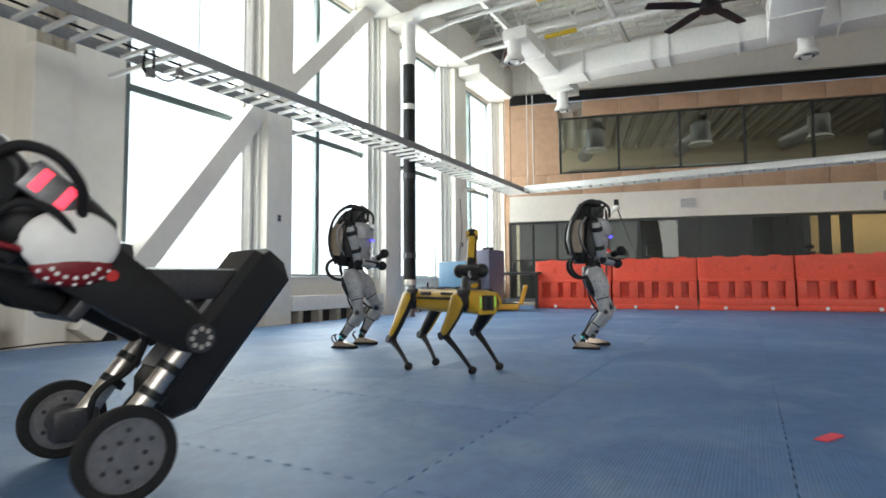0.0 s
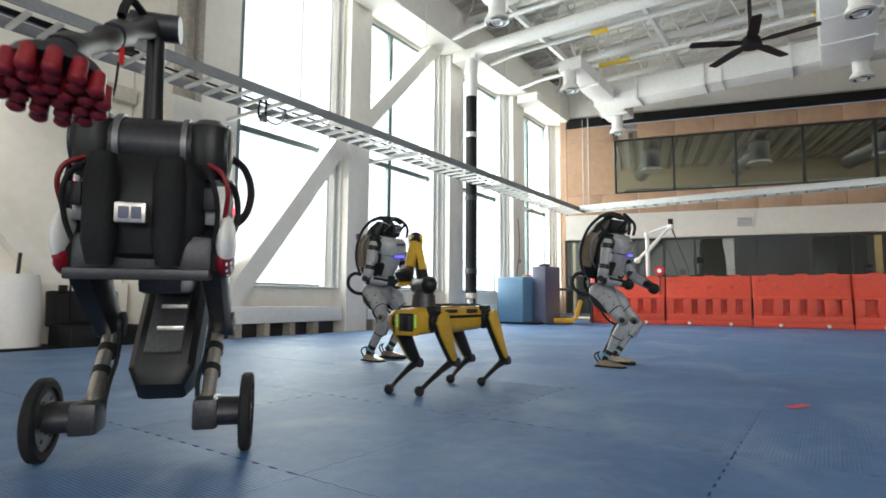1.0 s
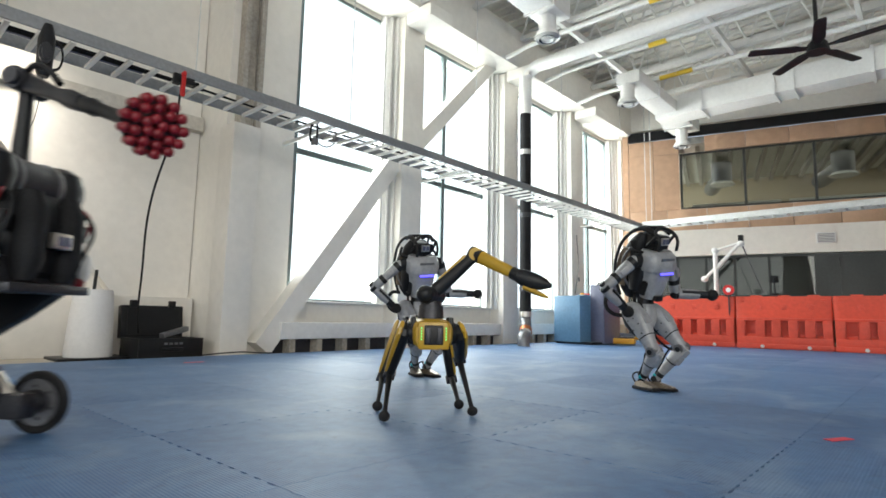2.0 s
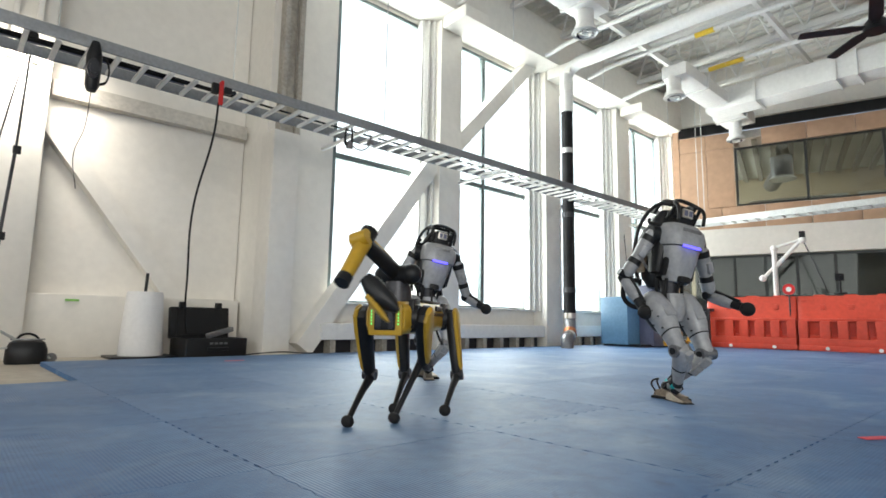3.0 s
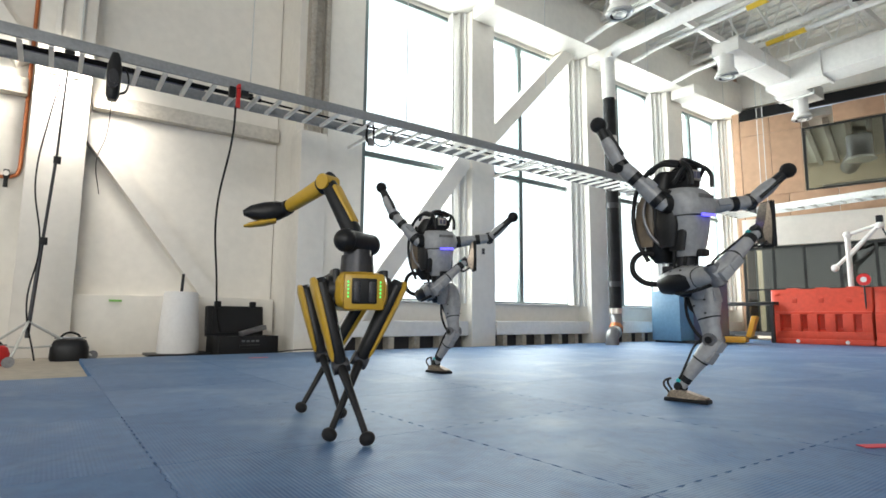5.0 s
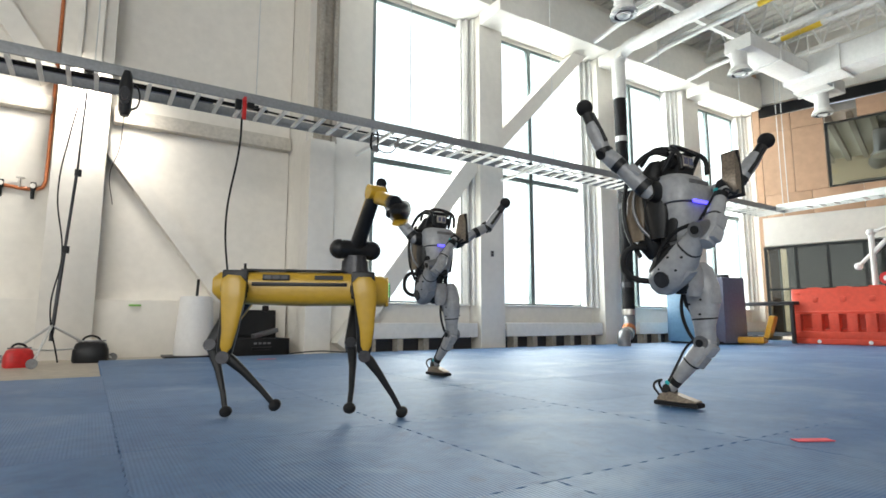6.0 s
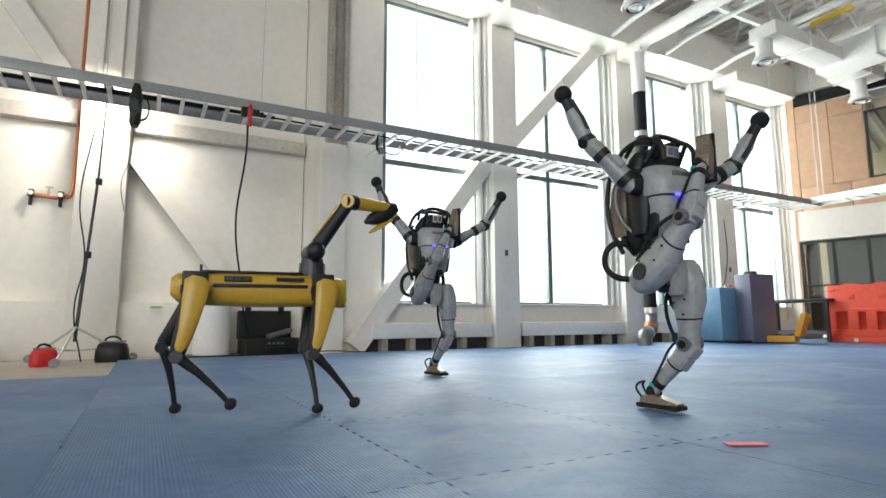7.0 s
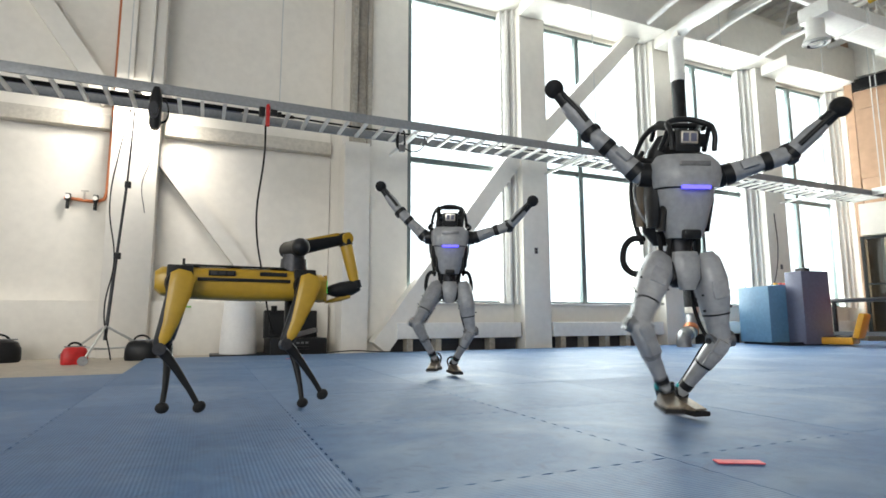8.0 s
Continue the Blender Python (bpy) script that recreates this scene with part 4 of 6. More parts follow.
def tray_clamp(x, y, z, kind):
    c = root("tray_clamp", x, y, z)
    if kind == "spool":
        c.scale = (0.62, 0.9, 1.15)
    elif kind == "red":
        c.scale = (0.75, 0.75, 0.75)
    if kind == "red":
        bm = bmesh.new()
        box(bm, -0.03, 0.03, -0.02, 0.02, -0.16, 0.17, 0.012)
        box(bm, -0.02, 0.02, -0.05, 0.03, 0.12, 0.18, 0.008)
        part("strap", bm, RED, c, "red clamp strap")
        bm = bmesh.new()
        box(bm, 0.035, 0.14, -0.04, 0.04, 0.02, 0.11, 0.015)
        box(bm, -0.13, -0.04, -0.04, 0.04, -0.02, 0.13, 0.015)
        tube(bm, (0.13, 0, 0.06), (0.20, 0, 0.075), 0.025)
        part("jaw", bm, BLACK, c, "black clamp jaws")
        tagged(c, "red and black clamp on the cable tray", "clamp")
    elif kind == "spool":
        bm = bmesh.new()
        loft(bm, [oval((0, 0, q), a, b, 18, 2.6) for q, a, b in ((-0.26, 0.06, 0.05), (-0.22, 0.09, 0.07), (0.02, 0.10, 0.08), (0.10, 0.07, 0.06), (0.14, 0.05, 0.04))])
        part("housing", bm, BLACK, c)
        bm = bmesh.new()
        tube(bm, (-0.02, -0.10, -0.10), (-0.02, -0.075, -0.10), 0.08, sides=20)
        tube(bm, (-0.02, -0.12, -0.10), (-0.02, -0.10, -0.10), 0.05, sides=20)
        part("reel", bm, DARKGREY, c, "dark grey reel")
        wire("handle", [(0.08, 0, 0.03), (0.17, 0, 0.0), (0.18, 0, -0.15), (0.08, 0, -0.2)], 0.012, MATTEBLACK, c, "black handle")
        tagged(c, "black winch housing hanging under the cable tray", "winch")
    else:
        wire("coil", [(0, 0, 0.06), (-0.05, 0, -0.05), (0, 0.02, -0.20), (0.05, 0, -0.05), (0.01, 0, 0.05), (-0.03, 0.03, -0.06), (0.02, 0.03, -0.19), (0.06, 0.02, -0.04), (0.04, 0, 0.04)], 0.012, MATTEBLACK, c, "black cable coil")
        bm = bmesh.new()
        box(bm, -0.02, 0.05, -0.03, 0.03, -0.24, -0.15, 0.006)
        part("connector", bm, GREY, c, "grey connector box")
        bm = bmesh.new()
        box(bm, 0.30, 0.36, -0.03, 0.03, -0.12, -0.05, 0.006)
        part("connector", bm, GREY, c, "grey connector box")
        wire("cable", [(0.03, 0, -0.18), (0.16, 0, -0.22), (0.28, 0, -0.17), (0.33, 0, -0.08), (0.33, 0, 0.02)], 0.008, MATTEBLACK, c, "thin drooping cable")
        tagged(c, "coil of black cable with connectors under the cable tray", "cable coil")


tray_clamp(4.87, 4.94, 2.77, "red")
tray_clamp(3.73, 4.92, 2.75, "spool")
tray_clamp(6.54, 5.1, 2.84, "coil")
cable = wire("hanging_cable", [(4.85, 4.94, 2.67), (4.86, 5.02, 2.4), (4.83, 5.42, 1.62), (5.0, 5.98, 0.9), (5.12, 6.34, 0.46), (5.2, 6.5, 0.26)], 0.011, MATTEBLACK)
tagged(cable, "black power cable hanging from the tray to the tool case", "cable")
cable = wire("hanging_cable", [(3.73, 4.92, 2.46), (3.71, 4.93, 2.1), (3.65, 4.93, 1.85), (3.69, 4.93, 1.55)], 0.0035, MATTEBLACK)
tagged(cable, "thin black cord hanging from the winch", "cable")
cable = wire("floor_cable", [(5.8, 6.4, -0.03), (6.0, 6.05, 0.02), (6.25, 6.0, 0.03), (6.5, 6.03, 0.01), (6.75, 6.05, 0.0)], 0.008, MATTEBLACK)
tagged(cable, "thin black cable lying along the wall foot", "cable")
cable = wire("window_cable", [(15.0, 6.07, 2.6), (14.9, 5.98, 1.8), (14.7, 5.95, 1.2), (14.3, 5.75, 1.1)], 0.008, MATTEBLACK)
tagged(cable, "thin cable hanging by the window to the blue machine", "cable")
for x, y, rz, n in ((5.85, -0.16, -28, 0.14), (5.3, 5.2, 0, 0.2)):
    bm = bmesh.new()
    box(bm, -n / 2, n / 2, -0.022, 0.022, 0, 0.003)
    t = tagged(part("floor_tape", bm, material("red_floor_tape", (0.75, 0.06, 0.10), 0.5)), "short strip of red tape on the blue mats", "tape", "tape marks")
    t.matrix_basis = pose(x, y, 0.003, 0, 0, rz)
for x, y, z in ((9.2, 6.075, 1.55), (15.1, 6.075, 1.5)):
    o = root("wall_socket", x, y, z)
    bm = bmesh.new()
    box(bm, -0.03, 0.03, -0.012, 0, -0.05, 0.05, 0.004)
    part("plate", bm, GREY, o)
    bm = bmesh.new()
    box(bm, -0.015, 0.015, -0.018, -0.0125, 0.01, 0.035)
    box(bm, -0.015, 0.015, -0.018, -0.0125, -0.035, -0.01)
    part("outlet", bm, BLACK, o)
    tagged(o, "small grey wall socket on a pillar", "wall socket", "wall sockets")
o = slab("note", 4.0, 4.14, 7.062, 7.076, 0.62, 0.645, material("green_tape", (0.25, 0.55, 0.12), 0.6), "small strip of green tape on the wall ledge", "tape", kind="")


# ---- foam mats ----
def mats():
    bm = bmesh.new()
    g = 0.0006
    rings = []
    for z, k in ((-0.04, 0), (-0.0014, 0), (0.0, 0.0009)):
        ring = []
        n = 24
        for side in range(4):
            for j in range(n):
                f = j / n
                # shallow puzzle teeth along the edge
                tooth = 0.0045 if j % 2 else -0.0045
                u = g + k + (1 - 2 * (g + k)) * f
                q = g + k
                e = 0 if j == 0 else tooth
                ring.append({0: (u, q + e, z), 1: (1 - q + e, u, z), 2: (1 - u, 1 - q + e, z), 3: (q + e, 1 - u, z)}[side])
        rings.append([Vector(p) for p in ring])
    loft(bm, rings)
    me = finish(bm, "mat_tile", MATBLUE, smooth=False)
    base = tagged(root("foam_mats"), "blue interlocking foam mats covering the hall floor", "floor mat", kind="structure")
    r = random.Random(4)
    for i in range(-4, 17):
        for j in range(-8, 6):
            x, y = i - 0.30, j - 0.02
            if x < 3.4 and y > 3.6:
                continue
            t = new("mat_tile", me)
            t.parent = base
            t.matrix_basis = pose(x + 0.5, y + 0.5, r.uniform(-0.0003, 0.0003), r.uniform(-0.015, 0.015), r.uniform(-0.015, 0.015), 90 * r.randrange(4)) @ Matrix.Translation((-0.5, -0.5, 0))


mats()
# ---- robots ----
def aim(a, b, front):
    """A pose at a with z towards b and x as near to front as can be."""
    a, z = Vector(a), (Vector(b) - Vector(a)).normalized()
    y = z.cross(Vector(front))
    if y.length < 1e-4:
        y = z.cross(Vector((0, 1, 0.01)))
    y.normalize()
    x = y.cross(z)
    return Matrix.Translation(a) @ Matrix((x, y, z)).transposed().to_4x4()


def bend(a, b, la, lb, hint):
    """The middle joint of a limb from a to b; b comes back drawn in where it is out of reach."""
    a, b = Vector(a), Vector(b)
    d = b - a
    n = d.length
    most, least = (la + lb) * 0.998, abs(la - lb) * 1.05 + 0.02
    if n > most or n < least:
        n = min(max(n, least), most)
        b = a + d.normalized() * n
    d = (b - a).normalized()
    k = (la * la - lb * lb + n * n) / (2 * n)
    h = math.sqrt(max(la * la - k * k, 0))
    side = Vector(hint) - d * Vector(hint).dot(d)
    side = side.normalized() if side.length > 1e-4 else d.orthogonal().normalized()
    return a + d * k + side * h, b


def shell(bm, rows, index=0, n=14, power=2.6):
    """rows: z, half depth, half width, shift forward."""
    return loft(bm, [oval((s, 0, z), rx, ry, n, power) for z, rx, ry, s in rows], index)


THIGH, SHIN, UPPER, FORE = 0.36, 0.37, 0.335, 0.31


def bolts(bm, spots, r=0.007, index=0):
    for p, q in spots:
        tube(bm, p, q, r, sides=6, index=index)


def humanoid():
    r = root("humanoid_robot")
    parts = {}
    # pelvis
    bm = bmesh.new()
    shell(bm, ((-0.10, 0.05, 0.05, 0.02), (-0.06, 0.075, 0.085, 0.02), (0.02, 0.08, 0.09, 0.01), (0.07, 0.06, 0.07, 0.0)))
    parts["pelvis"] = part("pelvis", bm, BLACK, r, "black pelvis block")
    bm = bmesh.new()
    shell(bm, ((-0.115, 0.03, 0.035, 0.065), (-0.06, 0.045, 0.06, 0.065), (0.03, 0.045, 0.07, 0.06), (0.075, 0.03, 0.06, 0.055)))
    part("pelvis_plate", bm, LIMB, parts["pelvis"], "grey front plate of the pelvis")
    for s in (-1, 1):
        bm = bmesh.new()
        tube(bm, (-0.02, 0.05 * s, 0.0), (-0.02, 0.16 * s, 0.0), 0.066, 0.058)
        part("hip_motor", bm, BLACK, parts["pelvis"], "black hip motor")
        bm = bmesh.new()
        box(bm, -0.10, -0.02, min(0.03 * s, 0.10 * s), max(0.03 * s, 0.10 * s), -0.05, 0.09, 0.01)
        part("valve_block", bm, DARKGREY, parts["pelvis"], "dark valve block")
    bm = bmesh.new()
    tube(bm, (0, 0, 0.05), (0, 0, 0.17), 0.055, 0.065)
    part("waist", bm, DARKGREY, parts["pelvis"], "dark waist joint")
    for k in range(6):
        a = k * 1.05
        bm = bmesh.new()
        tube(bm, (0.07 * math.cos(a), 0.09 * math.sin(a), 0.05), (0.06 * math.cos(a + 0.4), 0.1 * math.sin(a + 0.4), 0.18), 0.012, sides=8)
        part("waist_hose", bm, MATTEBLACK, parts["pelvis"], "black waist hose")
    for s in (-1, 1):
        wire("hose", [(-0.13, 0.13 * s, 0.17), (-0.20, 0.18 * s, 0.17), (-0.235, 0.21 * s, 0.09), (-0.18, 0.20 * s, 0.0), (-0.07, 0.13 * s, -0.03)], 0.017, MATTEBLACK, parts["pelvis"], "thick black hose")
    # trunk
    bm = bmesh.new()
    shell(bm, ((0.13, 0.065, 0.085, 0.035), (0.18, 0.085, 0.11, 0.035), (0.28, 0.10, 0.135, 0.04), (0.34, 0.105, 0.15, 0.04)), n=18)
    shell(bm, ((0.345, 0.12, 0.165, 0.05), (0.40, 0.125, 0.18, 0.05), (0.455, 0.115, 0.175, 0.04), (0.49, 0.085, 0.14, 0.03)), n=18)
    parts["trunk"] = part("chest", bm, LIMB, r, "light grey chest shell")
    bm = bmesh.new()
    box(bm, 0.162, 0.178, -0.075, 0.075, 0.333, 0.347, 0.004)
    part("status_light", bm, GLOWBLUE, parts["trunk"], "glowing blue light strip")
    bm = bmesh.new()
    box(bm, 0.095, 0.14, -0.045, 0.045, 0.125, 0.165, 0.012)
    part("belly_sensor", bm, BLACK, parts["trunk"], "black block under the chest")
    for q in (-1, 1):
        bm = bmesh.new()
        shell_v = shell(bm, ((0.16, 0.05, 0.012, 0.02), (0.25, 0.07, 0.014, 0.02), (0.32, 0.06, 0.012, 0.02)))
        bmesh.ops.translate(bm, verts=shell_v, vec=(0, 0.118 * q, 0))
        part("flank_panel", bm, BLACK, parts["trunk"], "black flank panel")
    bm = bmesh.new()
    box(bm, 0.168, 0.176, -0.08, 0.08, 0.432, 0.452, 0.002, m=Matrix.Translation((-0.012, 0, 0)))
    part("lettering_bar", bm, GREY, parts["trunk"], "grey printed bar")
    for s in (-1, 1):
        bm = bmesh.new()
        shell_v = shell(bm, ((0.18, 0.05, 0.03, -0.03), (0.30, 0.08, 0.045, -0.03), (0.42, 0.07, 0.04, -0.02), (0.47, 0.05, 0.03, -0.02)))
        bmesh.ops.translate(bm, verts=shell_v, vec=(0, 0.135 * s, 0))
        part("side_cover", bm, BLACK, parts["trunk"], "glossy black side cover")
        bm = bmesh.new()
        tube(bm, (0.0, 0.14 * s, 0.41), (0.0, 0.235 * s, 0.41), 0.058, 0.05)
        part("shoulder_motor", bm, BLACK, parts["trunk"], "black shoulder motor")
    # backpack
    bm = bmesh.new()
    shell(bm, ((0.10, 0.05, 0.09, -0.13), (0.16, 0.085, 0.14, -0.14), (0.30, 0.11, 0.16, -0.16), (0.44, 0.105, 0.15, -0.15), (0.54, 0.085, 0.13, -0.11), (0.60, 0.05, 0.09, -0.08)), n=18)
    pack = part("backpack", bm, BLACK, parts["trunk"], "rounded black backpack with hydraulics")
    brown = material("brown_translucent_panel", (0.16, 0.12, 0.08), 0.3, vary=0.15)
    for s in (-1, 1):
        bm = bmesh.new()
        vs = shell(bm, ((0.19, 0.045, 0.012, -0.17), (0.30, 0.07, 0.016, -0.18), (0.42, 0.06, 0.014, -0.17), (0.47, 0.03, 0.01, -0.16)))
        bmesh.ops.translate(bm, verts=vs, vec=(0, 0.152 * s, 0))
        part("side_panel", bm, brown, parts["trunk"], "brown panel of the backpack")
    for s in (-1, 1):
        wire("frame_tube", [(0.05, 0.10 * s, 0.615), (-0.07, 0.13 * s, 0.63), (-0.17, 0.165 * s, 0.56), (-0.235, 0.175 * s, 0.42), (-0.235, 0.165 * s, 0.25), (-0.17, 0.14 * s, 0.11)], 0.014, BLACK, parts["trunk"], "black roll-cage tube")
        wire("frame_tube", [(-0.26, 0.06 * s, 0.46), (-0.285, 0.06 * s, 0.33), (-0.25, 0.06 * s, 0.18)], 0.010, BLACK, parts["trunk"], "black roll-cage tube")
        wire("hose", [(-0.09, 0.17 * s, 0.50), (-0.15, 0.19 * s, 0.40), (-0.13, 0.18 * s, 0.27), (-0.07, 0.13 * s, 0.18)], 0.009, GREY, parts["trunk"], "grey hydraulic hose")
        wire("hose", [(0.02, 0.15 * s, 0.47), (-0.05, 0.20 * s, 0.49), (-0.12, 0.16 * s, 0.53)], 0.012, MATTEBLACK, parts["trunk"], "black hydraulic hose")
    # head
    bm = bmesh.new()
    box(bm, -0.06, 0.09, -0.07, 0.07, 0.50, 0.60, 0.015)
    tube(bm, (0.02, 0, 0.47), (0.02, 0, 0.51), 0.06)
    tube(bm, (0.05, -0.10, 0.56), (0.05, 0.10, 0.56), 0.03)
    head = part("head", bm, BLACK, parts["trunk"], "black sensor head")
    bm = bmesh.new()
    box(bm, 0.088, 0.105, -0.045, 0.045, 0.535, 0.59, 0.004)
    part("sensor_window", bm, SILVER, parts["trunk"], "silver camera block")
    bm = bmesh.new()
    for s in (-1, 1):
        box(bm, 0.104, 0.109, 0.006 * s, 0.036 * s, 0.545, 0.58, 0.001)
    part("lens", bm, NAVY, parts["trunk"], "dark blue lenses")
    for pts in ([(0.14, -0.11, 0.50), (0.13, -0.115, 0.58), (0.07, -0.10, 0.63), (0.07, 0.10, 0.63), (0.13, 0.115, 0.58), (0.14, 0.11, 0.50)],
                [(0.07, -0.10, 0.625), (-0.05, -0.11, 0.645), (-0.16, -0.09, 0.60)], [(0.07, 0.10, 0.625), (-0.05, 0.11, 0.645), (-0.16, 0.09, 0.60)],
                [(-0.05, -0.11, 0.645), (-0.05, 0.11, 0.645)], [(0.10, -0.105, 0.61), (0.02, -0.12, 0.52)], [(0.10, 0.105, 0.61), (0.02, 0.12, 0.52)]):
        wire("cage_bar", pts, 0.013, BLACK, parts["trunk"], "black head-cage bar")
    # limbs
    for s, tag in ((-1, "R"), (1, "L")):
        bm = bmesh.new()
        shell(bm, ((-0.09, 0.05, 0.045, 0.0), (-0.05, 0.085, 0.068, 0.0), (0.05, 0.095, 0.076, 0.012), (0.16, 0.082, 0.068, 0.014), (0.27, 0.055, 0.05, 0.0), (0.345, 0.052, 0.048, -0.005), (0.385, 0.03, 0.035, -0.005)))
        t = part("thigh", bm, LIMB, r, "light grey thigh shell")
        bm = bmesh.new()
        tube(bm, (-0.005, -0.058, 0.36), (-0.005, 0.058, 0.36), 0.042, sides=18)
        part("knee_joint", bm, GREY, t, "grey knee joint disc")
        bm = bmesh.new()
        tube(bm, (0.02, 0.070 * s, 0.02), (0.02, 0.084 * s, 0.02), 0.045, sides=16)
        part("hip_cap", bm, DARKGREY, t, "dark round hip cap")
        bm = bmesh.new()
        shell(bm, ((-0.03, 0.05, 0.05, -0.05), (0.05, 0.06, 0.06, -0.055), (0.15, 0.05, 0.052, -0.045), (0.20, 0.03, 0.035, -0.035)))
        part("hamstring_actuator", bm, BLACK, t, "black actuator behind the thigh")
        bm = bmesh.new()
        shell(bm, ((0.222, 0.066, 0.0585, 0.006), (0.227, 0.067, 0.0595, 0.006), (0.232, 0.066, 0.058, 0.005)))
        part("thigh_seam", bm, BLACK, t, "dark seam round the thigh")
        bm = bmesh.new()
        box(bm, 0.075, 0.105, -0.04, 0.04, 0.05, 0.15, 0.014)
        part("thigh_plate", bm, LIMB, t, "raised plate on the thigh")
        for q in (-1, 1):
            bm = bmesh.new()
            tube(bm, (-0.005, 0.058 * q, 0.36), (-0.005, 0.066 * q, 0.36), 0.022, sides=14)
            part("knee_hub", bm, BLACK, t, "black hub of the knee")
        bm = bmesh.new()
        bolts(bm, [((0.03 * c, 0.074 * q, z), (0.03 * c, 0.064 * q, z)) for q in (-1, 1) for c, z in ((-1, 0.05), (1, 0.06), (1.6, 0.12), (-1, 0.14), (1, 0.2))], 0.006)
        part("bolt", bm, BLACK, t, "black bolt heads")
        wire("hose", [(-0.06, 0.05 * s, 0.03), (-0.10, 0.05 * s, 0.16), (-0.085, 0.045 * s, 0.28), (-0.05, 0.04 * s, 0.35)], 0.010, MATTEBLACK, t, "black leg hose")
        parts["thigh" + tag] = t
        bm = bmesh.new()
        shell(bm, ((-0.03, 0.035, 0.04, 0.0), (0.02, 0.055, 0.048, 0.012), (0.08, 0.058, 0.047, 0.010), (0.18, 0.043, 0.037, 0.0), (0.30, 0.030, 0.029, 0.0), (0.36, 0.027, 0.027, 0.0)))
        box(bm, 0.04, 0.075, -0.03, 0.03, -0.02, 0.05, 0.01)
        t = part("shin", bm, LIMB, r, "light grey shin shell")
        bm = bmesh.new()
        tube(bm, (-0.045, 0, 0.06), (-0.04, 0, 0.33), 0.011, sides=10)
        tube(bm, (0, -0.035, 0.365), (0, 0.035, 0.365), 0.026)
        part("actuator_rod", bm, BLACK, t, "black ankle actuator")
        bm = bmesh.new()
        box(bm, 0.045, 0.075, -0.028, 0.028, 0.055, 0.14, 0.012)
        part("shin_plate", bm, LIMB, t, "raised plate on the shin")
        bm = bmesh.new()
        shell(bm, ((0.148, 0.0505, 0.0425, 0.003), (0.153, 0.051, 0.0428, 0.003), (0.158, 0.050, 0.0418, 0.002)))
        part("shin_seam", bm, BLACK, t, "dark seam round the shin")
        wire("hose", [(-0.04, 0.03 * s, 0.0), (-0.065, 0.03 * s, 0.09), (-0.05, 0.025 * s, 0.2), (-0.02, 0.025 * s, 0.33)], 0.007, MATTEBLACK, t, "thin black shin hose")
        bm = bmesh.new()
        tube(bm, (0, 0, 0.285), (0, 0, 0.322), 0.034, 0.033, 16)
        part("ankle_cuff", bm, BLACK, t, "black ankle cuff")
        bm = bmesh.new()
        box(bm, -0.034, -0.005, -0.034, 0.034, 0.325, 0.348, 0.004)
        part("marker_tape", bm, material("teal_tape", (0.02, 0.42, 0.45), 0.5), t, "teal tape band")
        parts["shin" + tag] = t
        bm = bmesh.new()
        loft(bm, [[Vector((x, y, z)) for x, y, z in ring] for ring in (
            [(-0.075, -0.035, -0.055), (-0.075, 0.035, -0.055), (-0.06, 0.03, -0.02), (-0.06, -0.03, -0.02)],
            [(0.0, -0.043, -0.058), (0.0, 0.043, -0.058), (0.0, 0.035, -0.005), (0.0, -0.035, -0.005)],
            [(0.09, -0.045, -0.058), (0.09, 0.045, -0.058), (0.09, 0.036, -0.03), (0.09, -0.036, -0.03)],
            [(0.165, -0.035, -0.055), (0.165, 0.035, -0.055), (0.162, 0.03, -0.047), (0.162, -0.03, -0.047)])])
        t = part("foot", bm, FOOT, r, "worn metal foot")
        bm = bmesh.new()
        box(bm, -0.09, 0.175, -0.047, 0.047, -0.085, -0.059, 0.009)
        part("sole", bm, MATTEBLACK, t, "black rubber sole")
        wire("guard", [(-0.06, -0.03, -0.03), (-0.09, -0.03, 0.03), (-0.06, 0.0, 0.055), (-0.09, 0.03, 0.03), (-0.06, 0.03, -0.03)], 0.007, BLACK, t, "black wire heel guard")
        parts["foot" + tag] = t
        bm = bmesh.new()
        shell(bm, ((-0.03, 0.035, 0.035, 0.0), (0.02, 0.052, 0.05, 0.0), (0.10, 0.046, 0.045, 0.0), (0.17, 0.038, 0.036, 0.0), (0.20, 0.046, 0.044, 0.0), (0.26, 0.044, 0.042, 0.0), (0.285, 0.025, 0.025, 0.0)))
        bmesh.ops.scale(bm, vec=(1, 1, 1.19), verts=bm.verts)
        t = part("upper_arm", bm, LIMB, r, "light grey upper arm shell")
        bm = bmesh.new()
        tube(bm, (0, 0, 0.005), (0, 0, 0.05), 0.056, 0.055)
        part("arm_motor", bm, BLACK, t, "black arm motor")
        bm = bmesh.new()
        tube(bm, (0, -0.05, 0.33), (0, 0.05, 0.33), 0.028)
        part("elbow_joint", bm, BLACK, t, "black elbow joint")
        bm = bmesh.new()
        tube(bm, (0, 0, 0.195), (0, 0, 0.235), 0.047, 0.049, 18)
        part("arm_band", bm, BLACK, t, "black band round the arm")
        bm = bmesh.new()
        box(bm, 0.035, 0.062, -0.025, 0.025, 0.09, 0.17, 0.01)
        part("cover_plate", bm, LIMB, t, "raised grey cover plate")
        parts["upper" + tag] = t
        bm = bmesh.new()
        shell(bm, ((-0.02, 0.028, 0.028, 0.0), (0.02, 0.042, 0.04, 0.0), (0.10, 0.046, 0.042, 0.0), (0.15, 0.036, 0.035, 0.0)))
        bmesh.ops.scale(bm, vec=(1, 1, 1.29), verts=bm.verts)
        t = part("forearm", bm, LIMB, r, "light grey forearm shell")
        bm = bmesh.new()
